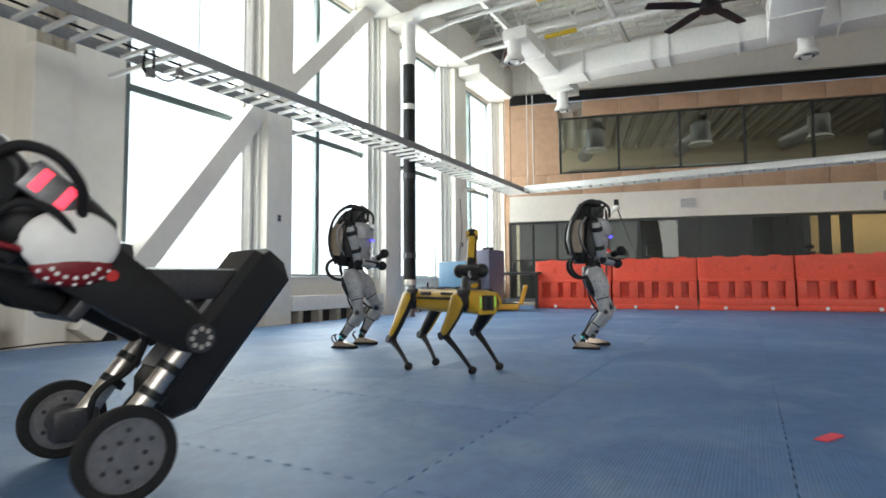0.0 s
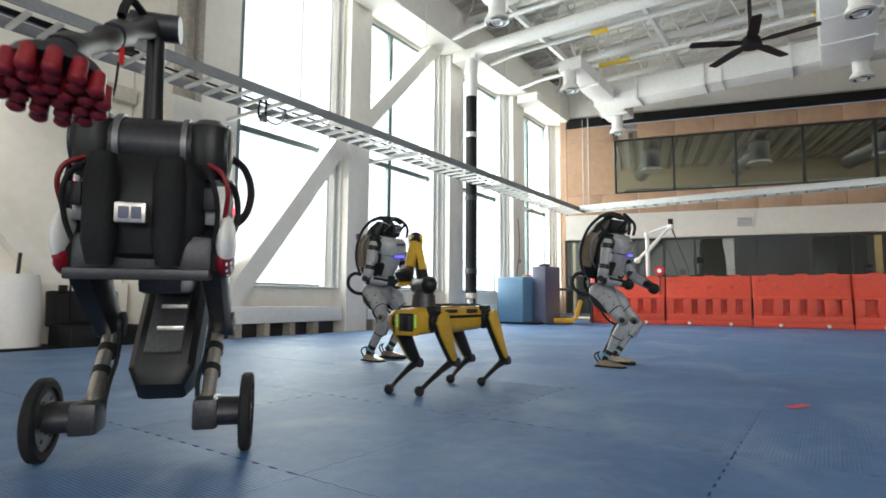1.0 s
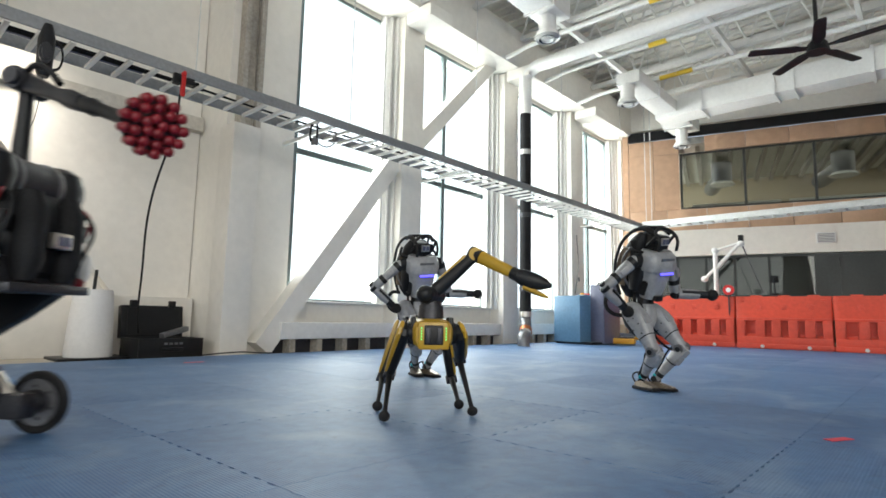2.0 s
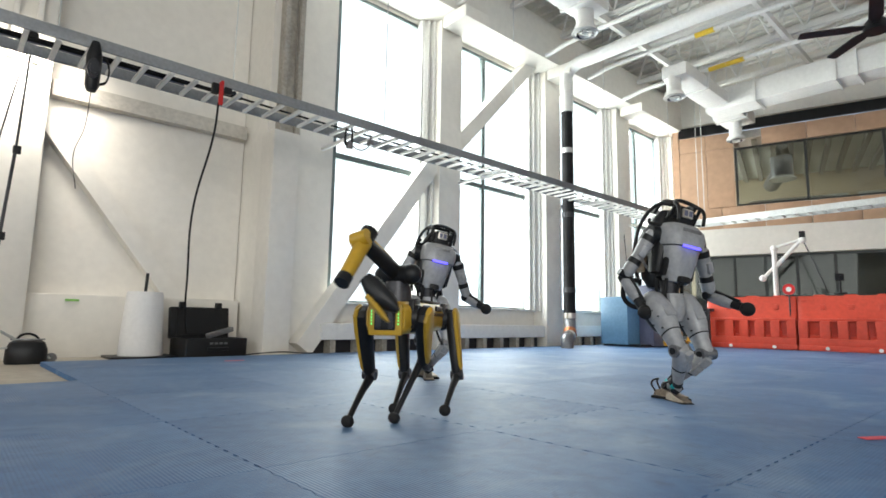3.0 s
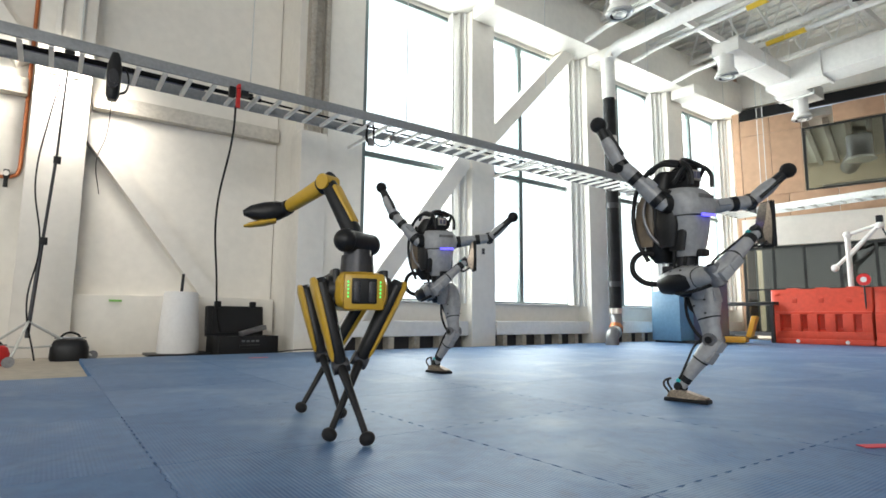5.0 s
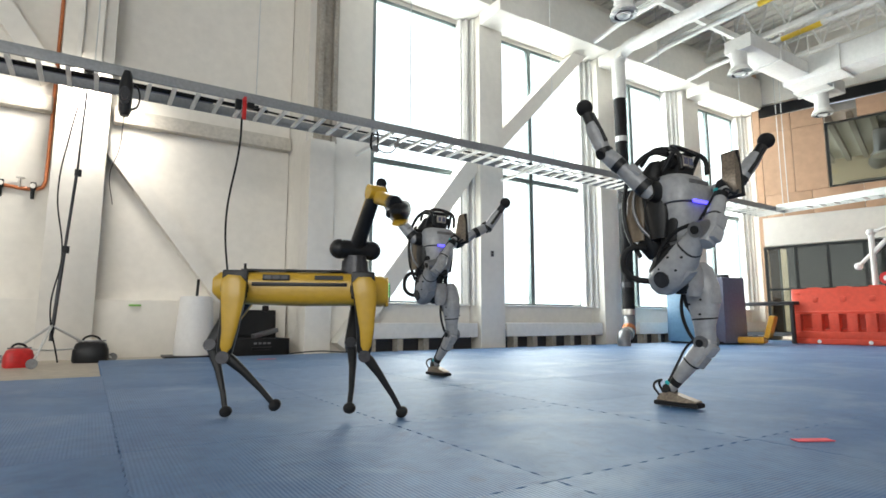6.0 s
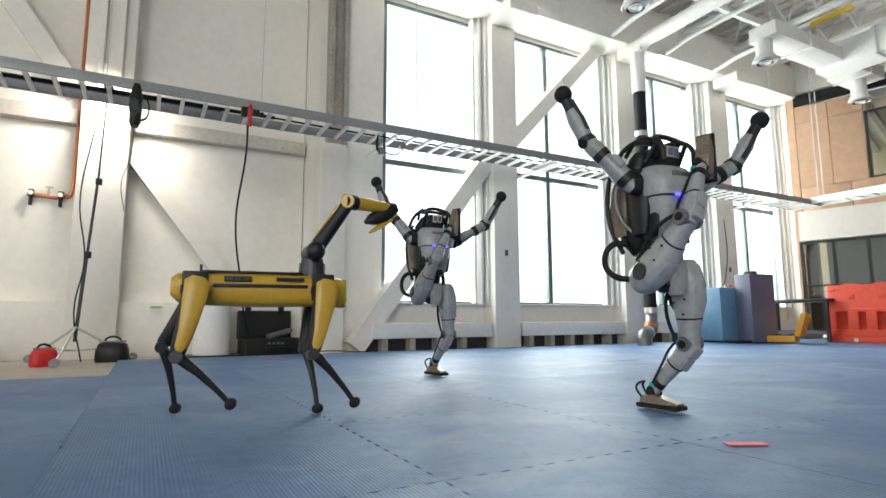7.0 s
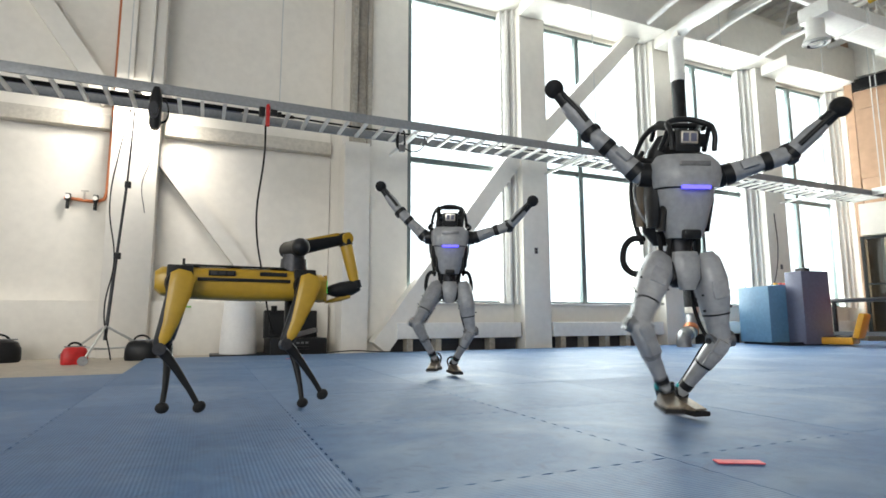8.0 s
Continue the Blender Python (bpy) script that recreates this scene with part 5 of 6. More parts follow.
        tube(bm, (0, 0, -0.012), (0, 0, 0.02), 0.047, 0.047)
        part("forearm_ring", bm, BLACK, t, "black forearm ring")
        bm = bmesh.new()
        tube(bm, (0, 0, 0.18), (0, 0, 0.26), 0.034, 0.032)
        part("wrist_motor", bm, BLACK, t, "black wrist motor")
        bm = bmesh.new()
        tube(bm, (0.045, 0.0, 0.05), (0.035, 0.0, 0.24), 0.013)
        part("wrist_rod", bm, BLACK, t, "black wrist rod")
        bm = bmesh.new()
        ball(bm, (0, 0, 0.30), 0.05)
        part("fist", bm, MATTEBLACK, t, "black rubber ball fist")
        parts["fore" + tag] = t
    tagged(r, "light grey humanoid robot with black joints, backpack and ball fists", "humanoid robot", "dancing humanoid robots")
    return r, parts


def find_twins(a, b, parts):
    """The copy's parts under the same keys."""
    pairs = dict(zip([a] + list(a.children_recursive), [b] + list(b.children_recursive)))
    return {k: pairs[v] for k, v in parts.items()}


dancer, dancer_parts = humanoid()
dancer.scale = (0.88, 0.88, 0.88)
dancer_parts["trunk"].scale = (1.0, 0.94, 1.15)
second = copy_thing(dancer, pose(6, 3, 0))
second_parts = find_twins(dancer, second, dancer_parts)

ULEG, LLEG = 0.325, 0.345


def quadruped():
    r = root("quadruped_robot")
    p = {}
    bm = bmesh.new()
    rows = []
    for x, hy, z0, z1 in ((-0.43, 0.085, -0.03, 0.06), (-0.40, 0.105, -0.06, 0.085), (-0.30, 0.11, -0.075, 0.085), (0.0, 0.118, -0.085, 0.088), (0.28, 0.115, -0.08, 0.085), (0.40, 0.108, -0.085, 0.075), (0.425, 0.095, -0.075, 0.06)):
        rows.append(oval((x, 0, (z0 + z1) / 2), hy, (z1 - z0) / 2, 18, 3.6, "X"))
    loft(bm, rows)
    p["body"] = part("body", bm, YELLOW, r, "yellow body shell")
    b = p["body"]
    bm = bmesh.new()
    for s in (-1, 1):
        box(bm, -0.24, 0.22, 0.115 * s, 0.1225 * s, 0.012, 0.03, 0.003)
        box(bm, -0.19, -0.06, 0.114 * s, 0.1235 * s, 0.040, 0.068, 0.004)
        for x in (-0.32, 0.30):
            tube(bm, (x, 0.09 * s, 0.0), (x, 0.135 * s, 0.0), 0.072, 0.06, 18)
            box(bm, x - 0.06, x + 0.06, 0.09 * s, 0.119 * s, -0.05, 0.09, 0.01)
    part("side_trim", bm, BLACK, b, "black seams and hip mounts")
    bm = bmesh.new()
    for s in (-1, 1):
        for k in range(3):
            bm = bmesh.new()
            box(bm, -0.18 + 0.04 * k, -0.15 + 0.04 * k, min(0.1228 * s, 0.1245 * s), max(0.1228 * s, 0.1245 * s), 0.046, 0.062)
            part("vent_slot", bm, DARKGREY, b, "grey vent slot")
    bm = bmesh.new()
    for s in (-1, 1):
        bm = bmesh.new()
        box(bm, 0.06, 0.20, min(0.1185 * s, 0.1205 * s), max(0.1185 * s, 0.1205 * s), 0.045, 0.066)
        part("lettering_bar", bm, BLACK, b, "black printed bar on the side")
    bm = bmesh.new()
    for y in (-0.07, 0.07):
        box(bm, -0.30, 0.20, y - 0.012, y + 0.012, 0.088, 0.098, 0.003)
    for x in (-0.26, -0.06, 0.16):
        box(bm, x - 0.03, x + 0.03, -0.05, 0.05, 0.086, 0.102, 0.004)
    tube(bm, (-0.30, 0.03, 0.08), (-0.30, 0.03, 0.135), 0.007)
    part("top_rail", bm, BLACK, b, "black payload rails")
    bm = bmesh.new()
    box(bm, 0.415, 0.434, -0.085, 0.085, -0.085, 0.065, 0.015)
    part("face_frame", bm, YELLOW, b, "yellow face frame")
    bm = bmesh.new()
    box(bm, 0.43, 0.440, -0.052, 0.052, -0.060, 0.045, 0.006)
    part("face_plate", bm, BLACK, b, "black camera face plate")
    bm = bmesh.new()
    for s in (-1, 1):
        box(bm, 0.438, 0.444, min(0.018 * s, 0.044 * s), max(0.018 * s, 0.044 * s), -0.052, 0.03, 0.004)
    part("camera_window", bm, DARKGREY, b, "dark grey camera windows")
    bm = bmesh.new()
    for s in (-1, 1):
        for k in range(5):
            box(bm, 0.430, 0.437, min(0.064 * s, 0.070 * s), max(0.064 * s, 0.070 * s), -0.035 + 0.015 * k, -0.026 + 0.015 * k)
    part("status_light", bm, GLOWGREEN, b, "glowing green status lights")
    for i, (fx, s) in enumerate(((1, -1), (1, 1), (-1, -1), (-1, 1))):
        bm = bmesh.new()
        shell(bm, ((-0.055, 0.03, 0.025, 0.0), (-0.03, 0.056, 0.034, 0.0), (0.05, 0.056, 0.036, 0.004), (0.20, 0.045, 0.032, 0.004), (0.30, 0.036, 0.028, 0.0), (0.335, 0.02, 0.02, 0.0)))
        t = part("upper_leg", bm, BLACK, r, "black upper leg")
        bm = bmesh.new()
        vs = shell(bm, ((-0.062, 0.03, 0.012, 0.0), (-0.035, 0.059, 0.018, 0.0), (0.05, 0.054, 0.018, 0.008), (0.20, 0.034, 0.015, 0.012), (0.275, 0.026, 0.012, 0.008), (0.30, 0.012, 0.006, 0.006)))
        bmesh.ops.translate(bm, verts=vs, vec=(0, -0.026 * s, 0))
        part("leg_cover", bm, YELLOW, t, "yellow leg cover")
        bm = bmesh.new()
        tube(bm, (0, -0.034, ULEG), (0, 0.034, ULEG), 0.03)
        part("knee_joint", bm, DARKGREY, t, "dark knee joint")
        p["upper%d" % i] = t
        bm = bmesh.new()
        shell(bm, ((-0.02, 0.02, 0.02, 0.0), (0.03, 0.026, 0.02, 0.008), (0.12, 0.019, 0.016, 0.012), (0.24, 0.014, 0.013, 0.008), (0.32, 0.013, 0.013, 0.0)))
        t = part("lower_leg", bm, BLACK, r, "slim black lower leg")
        bm = bmesh.new()
        ball(bm, (0.0, 0, 0.335), 0.031, (1, 1, 0.85))
        part("foot", bm, MATTEBLACK, t, "black rubber ball foot")
        p["lower%d" % i] = t
    bm = bmesh.new()
    tube(bm, (0, 0, 0.08), (0, 0, 0.155), 0.075, 0.07, 22)
    tube(bm, (0, 0, 0.155), (0, 0, 0.18), 0.062, 0.06, 22)
    p["turret"] = part("arm_turret", bm, DARKGREY, r, "dark arm turret")
    bm = bmesh.new()
    tube(bm, (0, -0.095, 0.215), (0, 0.095, 0.215), 0.05, 0.05, 20)
    for s in (-1, 1):
        ball(bm, (0, 0.088 * s, 0.215), 0.052)
    part("shoulder_joint", bm, BLACK, p["turret"], "black twin shoulder joint")
    bm = bmesh.new()
    shell(bm, ((0.0, 0.035, 0.035, 0.0), (0.06, 0.042, 0.036, 0.0), (0.28, 0.036, 0.032, 0.0), (0.35, 0.034, 0.034, 0.0), (0.375, 0.02, 0.02, 0.0)))
    p["arm_upper"] = part("arm_upper", bm, BLACK, r, "black upper arm")
    bm = bmesh.new()
    box(bm, -0.043, -0.02, -0.024, 0.024, 0.09, 0.30, 0.006)
    tube(bm, (0, -0.042, 0.345), (0, 0.042, 0.345), 0.037)
    part("arm_cover", bm, YELLOW, p["arm_upper"], "yellow arm cover strip")
    bm = bmesh.new()
    shell(bm, ((0.0, 0.03, 0.03, 0.0), (0.05, 0.038, 0.034, 0.0), (0.24, 0.032, 0.03, 0.0), (0.28, 0.025, 0.025, 0.0)))
    p["arm_fore"] = part("arm_forearm", bm, YELLOW, r, "yellow forearm tube")
    bm = bmesh.new()
    tube(bm, (0, 0, -0.03), (0, 0, 0.045), 0.042)
    part("arm_collar", bm, BLACK, p["arm_fore"], "black forearm collar")
    bm = bmesh.new()
    tube(bm, (0, 0, 0.265), (0, 0, 0.31), 0.036)
    part("arm_collar", bm, BLACK, p["arm_fore"], "black forearm collar")
    bm = bmesh.new()
    shell(bm, ((-0.02, 0.03, 0.03, 0.0), (0.03, 0.046, 0.042, 0.0), (0.09, 0.05, 0.045, 0.0), (0.15, 0.035, 0.038, -0.01), (0.19, 0.012, 0.026, -0.015)))
    p["gripper"] = part("gripper", bm, BLACK, r, "black gripper")
    bm = bmesh.new()
    vs = shell(bm, ((0.05, 0.012, 0.036, 0.0), (0.11, 0.016, 0.036, 0.0), (0.17, 0.012, 0.028, 0.0), (0.20, 0.005, 0.016, 0.0)))
    bmesh.ops.translate(bm, verts=vs, vec=(0.048, 0, 0))
    part("gripper_jaw", bm, YELLOW, p["gripper"], "yellow gripper jaw")
    tagged(r, "yellow and black four-legged robot with an arm on its back", "quadruped robot")
    return r, p


spot, spot_parts = quadruped()
spot.scale = (0.92, 0.92, 0.92)


def wheeled():
    r = root("wheeled_robot")
    p = {}
    # wheels and legs; x is ahead, the tail hangs behind
    for s in (-1, 1):
        w = []
        bm = bmesh.new()
        bmesh.ops.create_cone(bm, cap_ends=False, segments=40, radius1=0.138, radius2=0.138, depth=0.03)
        rings = []
        for y, q in ((-0.026, 0.105), (-0.026, 0.128), (-0.016, 0.138), (0.016, 0.138), (0.026, 0.128), (0.026, 0.105)):
            rings.append([Vector((q * math.cos(a), y, q * math.sin(a))) for a in [2 * math.pi * k / 40 for k in range(40)]])
        bm.clear()
        loft(bm, rings + [rings[0]], cap=False)
        t = part("wheel", bm, MATTEBLACK, r, "black rubber tyre")
        t.location, t.scale = (0, 0.42 * s, 0.18), (1.3, 1, 1.3)
        p["wheel%+d" % s] = t
        bm = bmesh.new()
        tube(bm, (0, -0.012, 0), (0, 0.012, 0), 0.106, sides=40)
        tube(bm, (0, -0.02, 0), (0, 0.02, 0), 0.03, sides=20)
        tube(bm, (0, -0.016, 0), (0, 0.016, 0), 0.098, 0.09, sides=40)
        part("rim", bm, GREY, t, "grey metal wheel disc")
        bm = bmesh.new()
        for k in range(12):
            a = k * math.pi / 6
            q = 0.072 if k % 2 else 0.045
            tube(bm, (q * math.cos(a), -0.021, q * math.sin(a)), (q * math.cos(a), 0.021, q * math.sin(a)), 0.0075, sides=8)
        part("hub_bolt", bm, DARKGREY, t, "dark holes and bolts")
        bm = bmesh.new()
        tube(bm, (0, 0.24 * s, 0.18), (0, 0.39 * s, 0.18), 0.06, 0.06, 18)
        box(bm, -0.065, 0.065, min(0.19 * s, 0.30 * s), max(0.19 * s, 0.30 * s), 0.115, 0.24, 0.02)
        part("axle_motor", bm, DARKGREY, r, "dark wheel motor housing")
        bm = bmesh.new()
        tube(bm, (-0.02, 0.24 * s, 0.21), (-0.22, 0.25 * s, 0.47), 0.034, 0.03, 18)
        tube(bm, (-0.10, 0.242 * s, 0.30), (-0.115, 0.243 * s, 0.32), 0.042, sides=18, index=1)
        tube(bm, (-0.15, 0.242 * s, 0.37), (-0.165, 0.243 * s, 0.39), 0.042, sides=18, index=1)
        part("shin_strut", bm, [SILVER, BLACK], r, "polished steel shin strut with black clamps")
        wire("cable", [(-0.22, 0.21 * s, 0.50), (-0.16, 0.20 * s, 0.36), (-0.05, 0.19 * s, 0.28), (-0.03, 0.2 * s, 0.2)], 0.011, MATTEBLACK, r, "black leg cable")
        bm = bmesh.new()
        d = Vector((-0.345, 0, -0.25)).normalized()
        for k, (f, wd) in enumerate(((0.0, 0.075),)):
            rings = []
            up = Vector((-d.z, 0, d.x))
            for f2, hgt, yy in ((-0.05, 0.05, 0.045), (0.0, 0.085, 0.055), (0.2, 0.08, 0.05), (0.40, 0.062, 0.045), (0.46, 0.04, 0.035)):
                c = Vector((0.12, 0.262 * s, 0.72)) + d * f2
                rings.append([c + up * hgt * a + Vector((0, yy * b2, 0)) for a, b2 in ((1, -0.7), (1, 0.7), (0.6, 1), (-0.6, 1), (-1, 0.7), (-1, -0.7), (-0.6, -1), (0.6, -1))])
            loft(bm, rings)
        part("thigh_link", bm, BLACK, r, "black thigh link")
        bm = bmesh.new()
        tube(bm, (-0.225, 0.20 * s, 0.47), (-0.225, 0.322 * s, 0.47), 0.046, sides=22)
        part("knee_disc", bm, DARKGREY, r, "dark knee disc")
        bm = bmesh.new()
        for k in range(8):
            a = k * math.pi / 4
            tube(bm, (-0.225 + 0.028 * math.cos(a), 0.322 * s, 0.47 + 0.028 * math.sin(a)), (-0.225 + 0.028 * math.cos(a), 0.327 * s, 0.47 + 0.028 * math.sin(a)), 0.008, sides=8)
        part("knee_bolt", bm, SILVER, r, "steel bolts round the knee disc")
        bm = bmesh.new()
        ball(bm, (0.12, 0.315 * s, 0.745), 0.10, (1.15, 0.42, 0.9), u=24, v=14)
        part("hip_dome", bm, STEELWHITE, r, "white hip dome")
        bm = bmesh.new()
        ball(bm, (0.115, 0.31 * s, 0.685), 0.09, (1.05, 0.46, 0.62), u=20, v=12)
        part("hip_pad", bm, REDP, r, "dark red dotted pad under the dome")
        bm = bmesh.new()
        for k in range(14):
            a = 3.4 + 2.6 * (k % 7) / 6
            q = 0.6 + 0.3 * (k // 7)
            c = Vector((0.115 + 0.09 * q * math.cos(a), 0.31 * s + 0.042 * s * math.sqrt(max(0.05, 1 - q * q)), 0.685 + 0.053 * q * math.sin(a)))
            ball(bm, c, 0.0065, u=6, v=5)
        part("pad_dot", bm, PAPER, r, "white dots on the pad")
        bm = bmesh.new()
        tube(bm, (0.025, 0.30 * s, 0.66), (0.025, 0.325 * s, 0.66), 0.016, sides=16)
        part("red_button", bm, RED, r, "red round button")
    bm = bmesh.new()
    box(bm, -0.05, 0.20, -0.27, 0.27, 0.63, 0.76, 0.03)
    part("hip_beam", bm, DARKGREY, r, "dark hip beam")
    # tail box
    d = Vector((0.41, 0, -0.52)).normalized()
    up = Vector((d.z, 0, -d.x))
    bm = bmesh.new()
    rings = []
    for f, a, b2 in ((0.0, 0.05, 0.12), (0.04, 0.09, 0.16), (0.58, 0.085, 0.15), (0.64, 0.05, 0.11)):
        c = Vector((-0.57, 0, 0.735)) + d * f
        rings.append([c + up * a * u + Vector((0, b2 * v, 0)) for u, v in ((1, -0.8), (1, 0.8), (0.7, 1), (-0.7, 1), (-1, 0.8), (-1, -0.8), (-0.7, -1), (0.7, -1))])
    loft(bm, rings)
    tail = part("tail_box", bm, BLACK, r, "black counterweight box")
    bm = bmesh.new()
    rings = []
    for f in (0.16, 0.54):
        c = Vector((-0.57, 0, 0.735)) + d * f + up * -0.092
        rings.append([c - up * u + Vector((0, v, 0)) for u, v in ((0.012, -0.085), (0.012, 0.085), (-0.006, 0.085), (-0.006, -0.085))])
    loft(bm, rings)
    part("tail_plate", bm, GREY, tail, "grey ribbed plate")
    bm = bmesh.new()
    for k in range(3):
        bm = bmesh.new()
        c = Vector((-0.57, 0.03, 0.735)) + d * (0.24 + 0.10 * k) + up * -0.107
        box(bm, c.x - 0.006, c.x + 0.006, -0.045, 0.08, c.z - 0.008, c.z + 0.008, 0.002)
        part("tail_rib", bm, SILVER, tail, "steel rib")
    bm = bmesh.new()
    box(bm, -0.50, -0.05, -0.10, 0.10, 0.58, 0.69, 0.03)
    part("tail_arm", bm, DARKGREY, r, "dark tail arm")
    # long legs: all that rides above the axle stands higher and reaches further
    for ob in [o for o in r.children_recursive if o.type == "MESH" and not o.name.startswith(("wheel", "rim", "hub_bolt"))]:
        for v in ob.data.vertices:
            v.co.x *= 1.4
            if v.co.z > 0.2:
                v.co.z = 0.2 + (v.co.z - 0.2) * 1.4
    # trunk, about the hip axis
    bm = bmesh.new()
    shell(bm, ((-0.10, 0.10, 0.14, 0.0), (-0.04, 0.16, 0.19, 0.0), (0.10, 0.18, 0.215, 0.0), (0.24, 0.165, 0.21, 0.0), (0.31, 0.11, 0.18, 0.0)), n=20, power=3.0)
    t = part("trunk", bm, BLACK, r, "bulky black trunk")
    p["trunk"] = t
    t.scale = (1.25, 1.15, 1.2)
    bm = bmesh.new()
    for y in (-0.13, 0.09):
        bm = bmesh.new()
        vs = shell(bm, ((-0.08, 0.03, 0.04, 0.0), (0.0, 0.06, 0.055, 0.0), (0.22, 0.06, 0.055, 0.0), (0.30, 0.03, 0.04, 0.0)))
        bmesh.ops.translate(bm, verts=vs, vec=(0.17, y, 0))
        part("back_rib", bm, MATTEBLACK, t, "black rounded back rib")
    bm = bmesh.new()
    box(bm, 0.20, 0.245, -0.07, 0.03, 0.06, 0.13, 0.008)
    part("sensor_block", bm, SILVER, t, "silver sensor block")
    bm = bmesh.new()
    for y in (-0.055, -0.015):
        box(bm, 0.244, 0.250, y, y + 0.032, 0.075, 0.115, 0.002)
    part("lens", bm, NAVY, t, "dark blue lenses")
    bm = bmesh.new()
    box(bm, 0.03, 0.20, -0.235, 0.235, -0.13, -0.09, 0.01)
    part("belly_plate", bm, DARKGREY, t, "dark belly plate")
    bm = bmesh.new()
    tube(bm, (0, -0.27, 0.36), (0, 0.27, 0.36), 0.105, sides=26)
    part("shoulder_drum", bm, DARKGREY, t, "dark shoulder drum")
    for s in (-1, 1):
        bm = bmesh.new()
        vs = shell(bm, ((0.24, 0.10, 0.07, 0.0), (0.36, 0.13, 0.085, 0.0), (0.44, 0.11, 0.08, 0.0), (0.47, 0.06, 0.05, 0.0)))
        bmesh.ops.translate(bm, verts=vs, vec=(0, 0.20 * s, 0))
        part("shoulder_cover", bm, BLACK, t, "glossy black shoulder cover")
    for s in (-1, 1):
        bm = bmesh.new()
        box(bm, -0.12, -0.02, min(0.255 * s, 0.285 * s), max(0.255 * s, 0.285 * s), 0.10, 0.26, 0.01)
        part("light_panel", bm, GREY, t, "grey side light panel")
    for s in (-1, 1):
        for z in (0.125, 0.205):
            bm = bmesh.new()
            box(bm, -0.105, -0.035, min(0.284 * s, 0.289 * s), max(0.284 * s, 0.289 * s), z, z + 0.03, 0.002)
            part("red_light", bm, GLOWRED, t, "glowing red marker light")
    for s in (-1, 1):
        for k in range(3):
            bm = bmesh.new()
            box(bm, 0.02 + 0.05 * k, 0.055 + 0.05 * k, min(0.20 * s, 0.245 * s), max(0.20 * s, 0.245 * s), 0.02 + 0.05 * k, 0.10 + 0.05 * k, 0.006)
            part("connector_block", bm, (DARKGREY, GREY, BLACK)[k], t, "small connector block")
        bm = bmesh.new()
        tube(bm, (0.0, 0.105 * s, 0.36), (0.0, 0.125 * s, 0.36), 0.115, sides=26)
        part("drum_ring", bm, GREY, t, "grey ring on the shoulder drum")
        wire("cable", [(0.12, 0.19 * s, 0.28), (0.18, 0.24 * s, 0.20), (0.15, 0.25 * s, 0.08), (0.10, 0.22 * s, -0.04)], 0.009, MATTEBLACK, t, "thin black cable")
        wire("cable", [(0.10, 0.20 * s, 0.30), (0.14, 0.27 * s, 0.24), (0.10, 0.27 * s, 0.10), (0.06, 0.24 * s, 0.0)], 0.009, REDP, t, "thin red cable")
        wire("cable", [(-0.02, 0.25 * s, 0.36), (-0.12, 0.33 * s, 0.30), (-0.12, 0.34 * s, 0.16), (-0.04, 0.27 * s, 0.06)], 0.016, MATTEBLACK, t, "black side cable")
        wire("cable", [(0.1, 0.25 * s, 0.25), (0.0, 0.30 * s, 0.20), (0.02, 0.29 * s, 0.02), (0.1, 0.26 * s, -0.06)], 0.012, MATTEBLACK, t, "black side cable")
    bm = bmesh.new()
    tube(bm, (0, 0, 0), (0, 0, 0.52), 0.045, 0.036, 20)
    p["mast"] = part("mast", bm, BLACK, r, "glossy black mast")
    bm = bmesh.new()
    tube(bm, (0, -0.10, 0.55), (0, 0.10, 0.55), 0.062, sides=22)
    tube(bm, (0, -0.125, 0.55), (0, -0.10, 0.55), 0.045, sides=22)
    part("mast_joint", bm, DARKGREY, p["mast"], "dark elbow joint")
    bm = bmesh.new()
    shell(bm, ((0.0, 0.045, 0.045, 0.0), (0.08, 0.05, 0.045, 0.0), (0.32, 0.034, 0.034, 0.0), (0.42, 0.05, 0.05, 0.0), (0.52, 0.042, 0.042, 0.0)))
    p["arm"] = part("arm", bm, DARKGREY, r, "dark grey arm")
    bm = bmesh.new()
    shell(bm, ((0.0, 0.045, 0.045, 0.0), (0.09, 0.05, 0.048, 0.0), (0.12, 0.033, 0.033, 0.0), (0.34, 0.033, 0.033, 0.0), (0.38, 0.045, 0.045, 0.0), (0.50, 0.03, 0.03, 0.0)))
    p["wrist"] = part("wrist_link", bm, BLACK, r, "black wrist link")
    wire("cable", [(0.05, 0.03, 0.02), (0.10, 0.05, 0.12), (0.09, 0.04, 0.24), (0.05, 0.03, 0.33)], 0.017, MATTEBLACK, p["arm"], "black arm cable")
    bm = bmesh.new()
    tube(bm, (0, 0, -0.02), (0, 0, 0.06), 0.045)
    tube(bm, (0, 0, 0.06), (0, 0, 0.10), 0.12, 0.13, 26)
    p["gripper"] = part("gripper", bm, DARKGREY, r, "dark suction gripper head")
    for ring, n in ((0.035, 5), (0.085, 9), (0.125, 13)):
        for k in range(n):
            a = 2 * math.pi * k / n
            bm = bmesh.new()
            tube(bm, (ring * math.cos(a), ring * math.sin(a), 0.09), (ring * math.cos(a), ring * math.sin(a), 0.155), 0.02, 0.024, 12)
            ball(bm, (ring * math.cos(a), ring * math.sin(a), 0.15), 0.024, (1, 1, 0.7), u=10, v=7)
            part("suction_cup", bm, REDP, p["gripper"], "dark red suction cup")
    tagged(r, "tall black two-wheeled robot with a mast and red suction cups", "wheeled robot")
    return r, p


roller, roller_parts = wheeled()
roller.scale = (0.72, 0.72, 0.72)


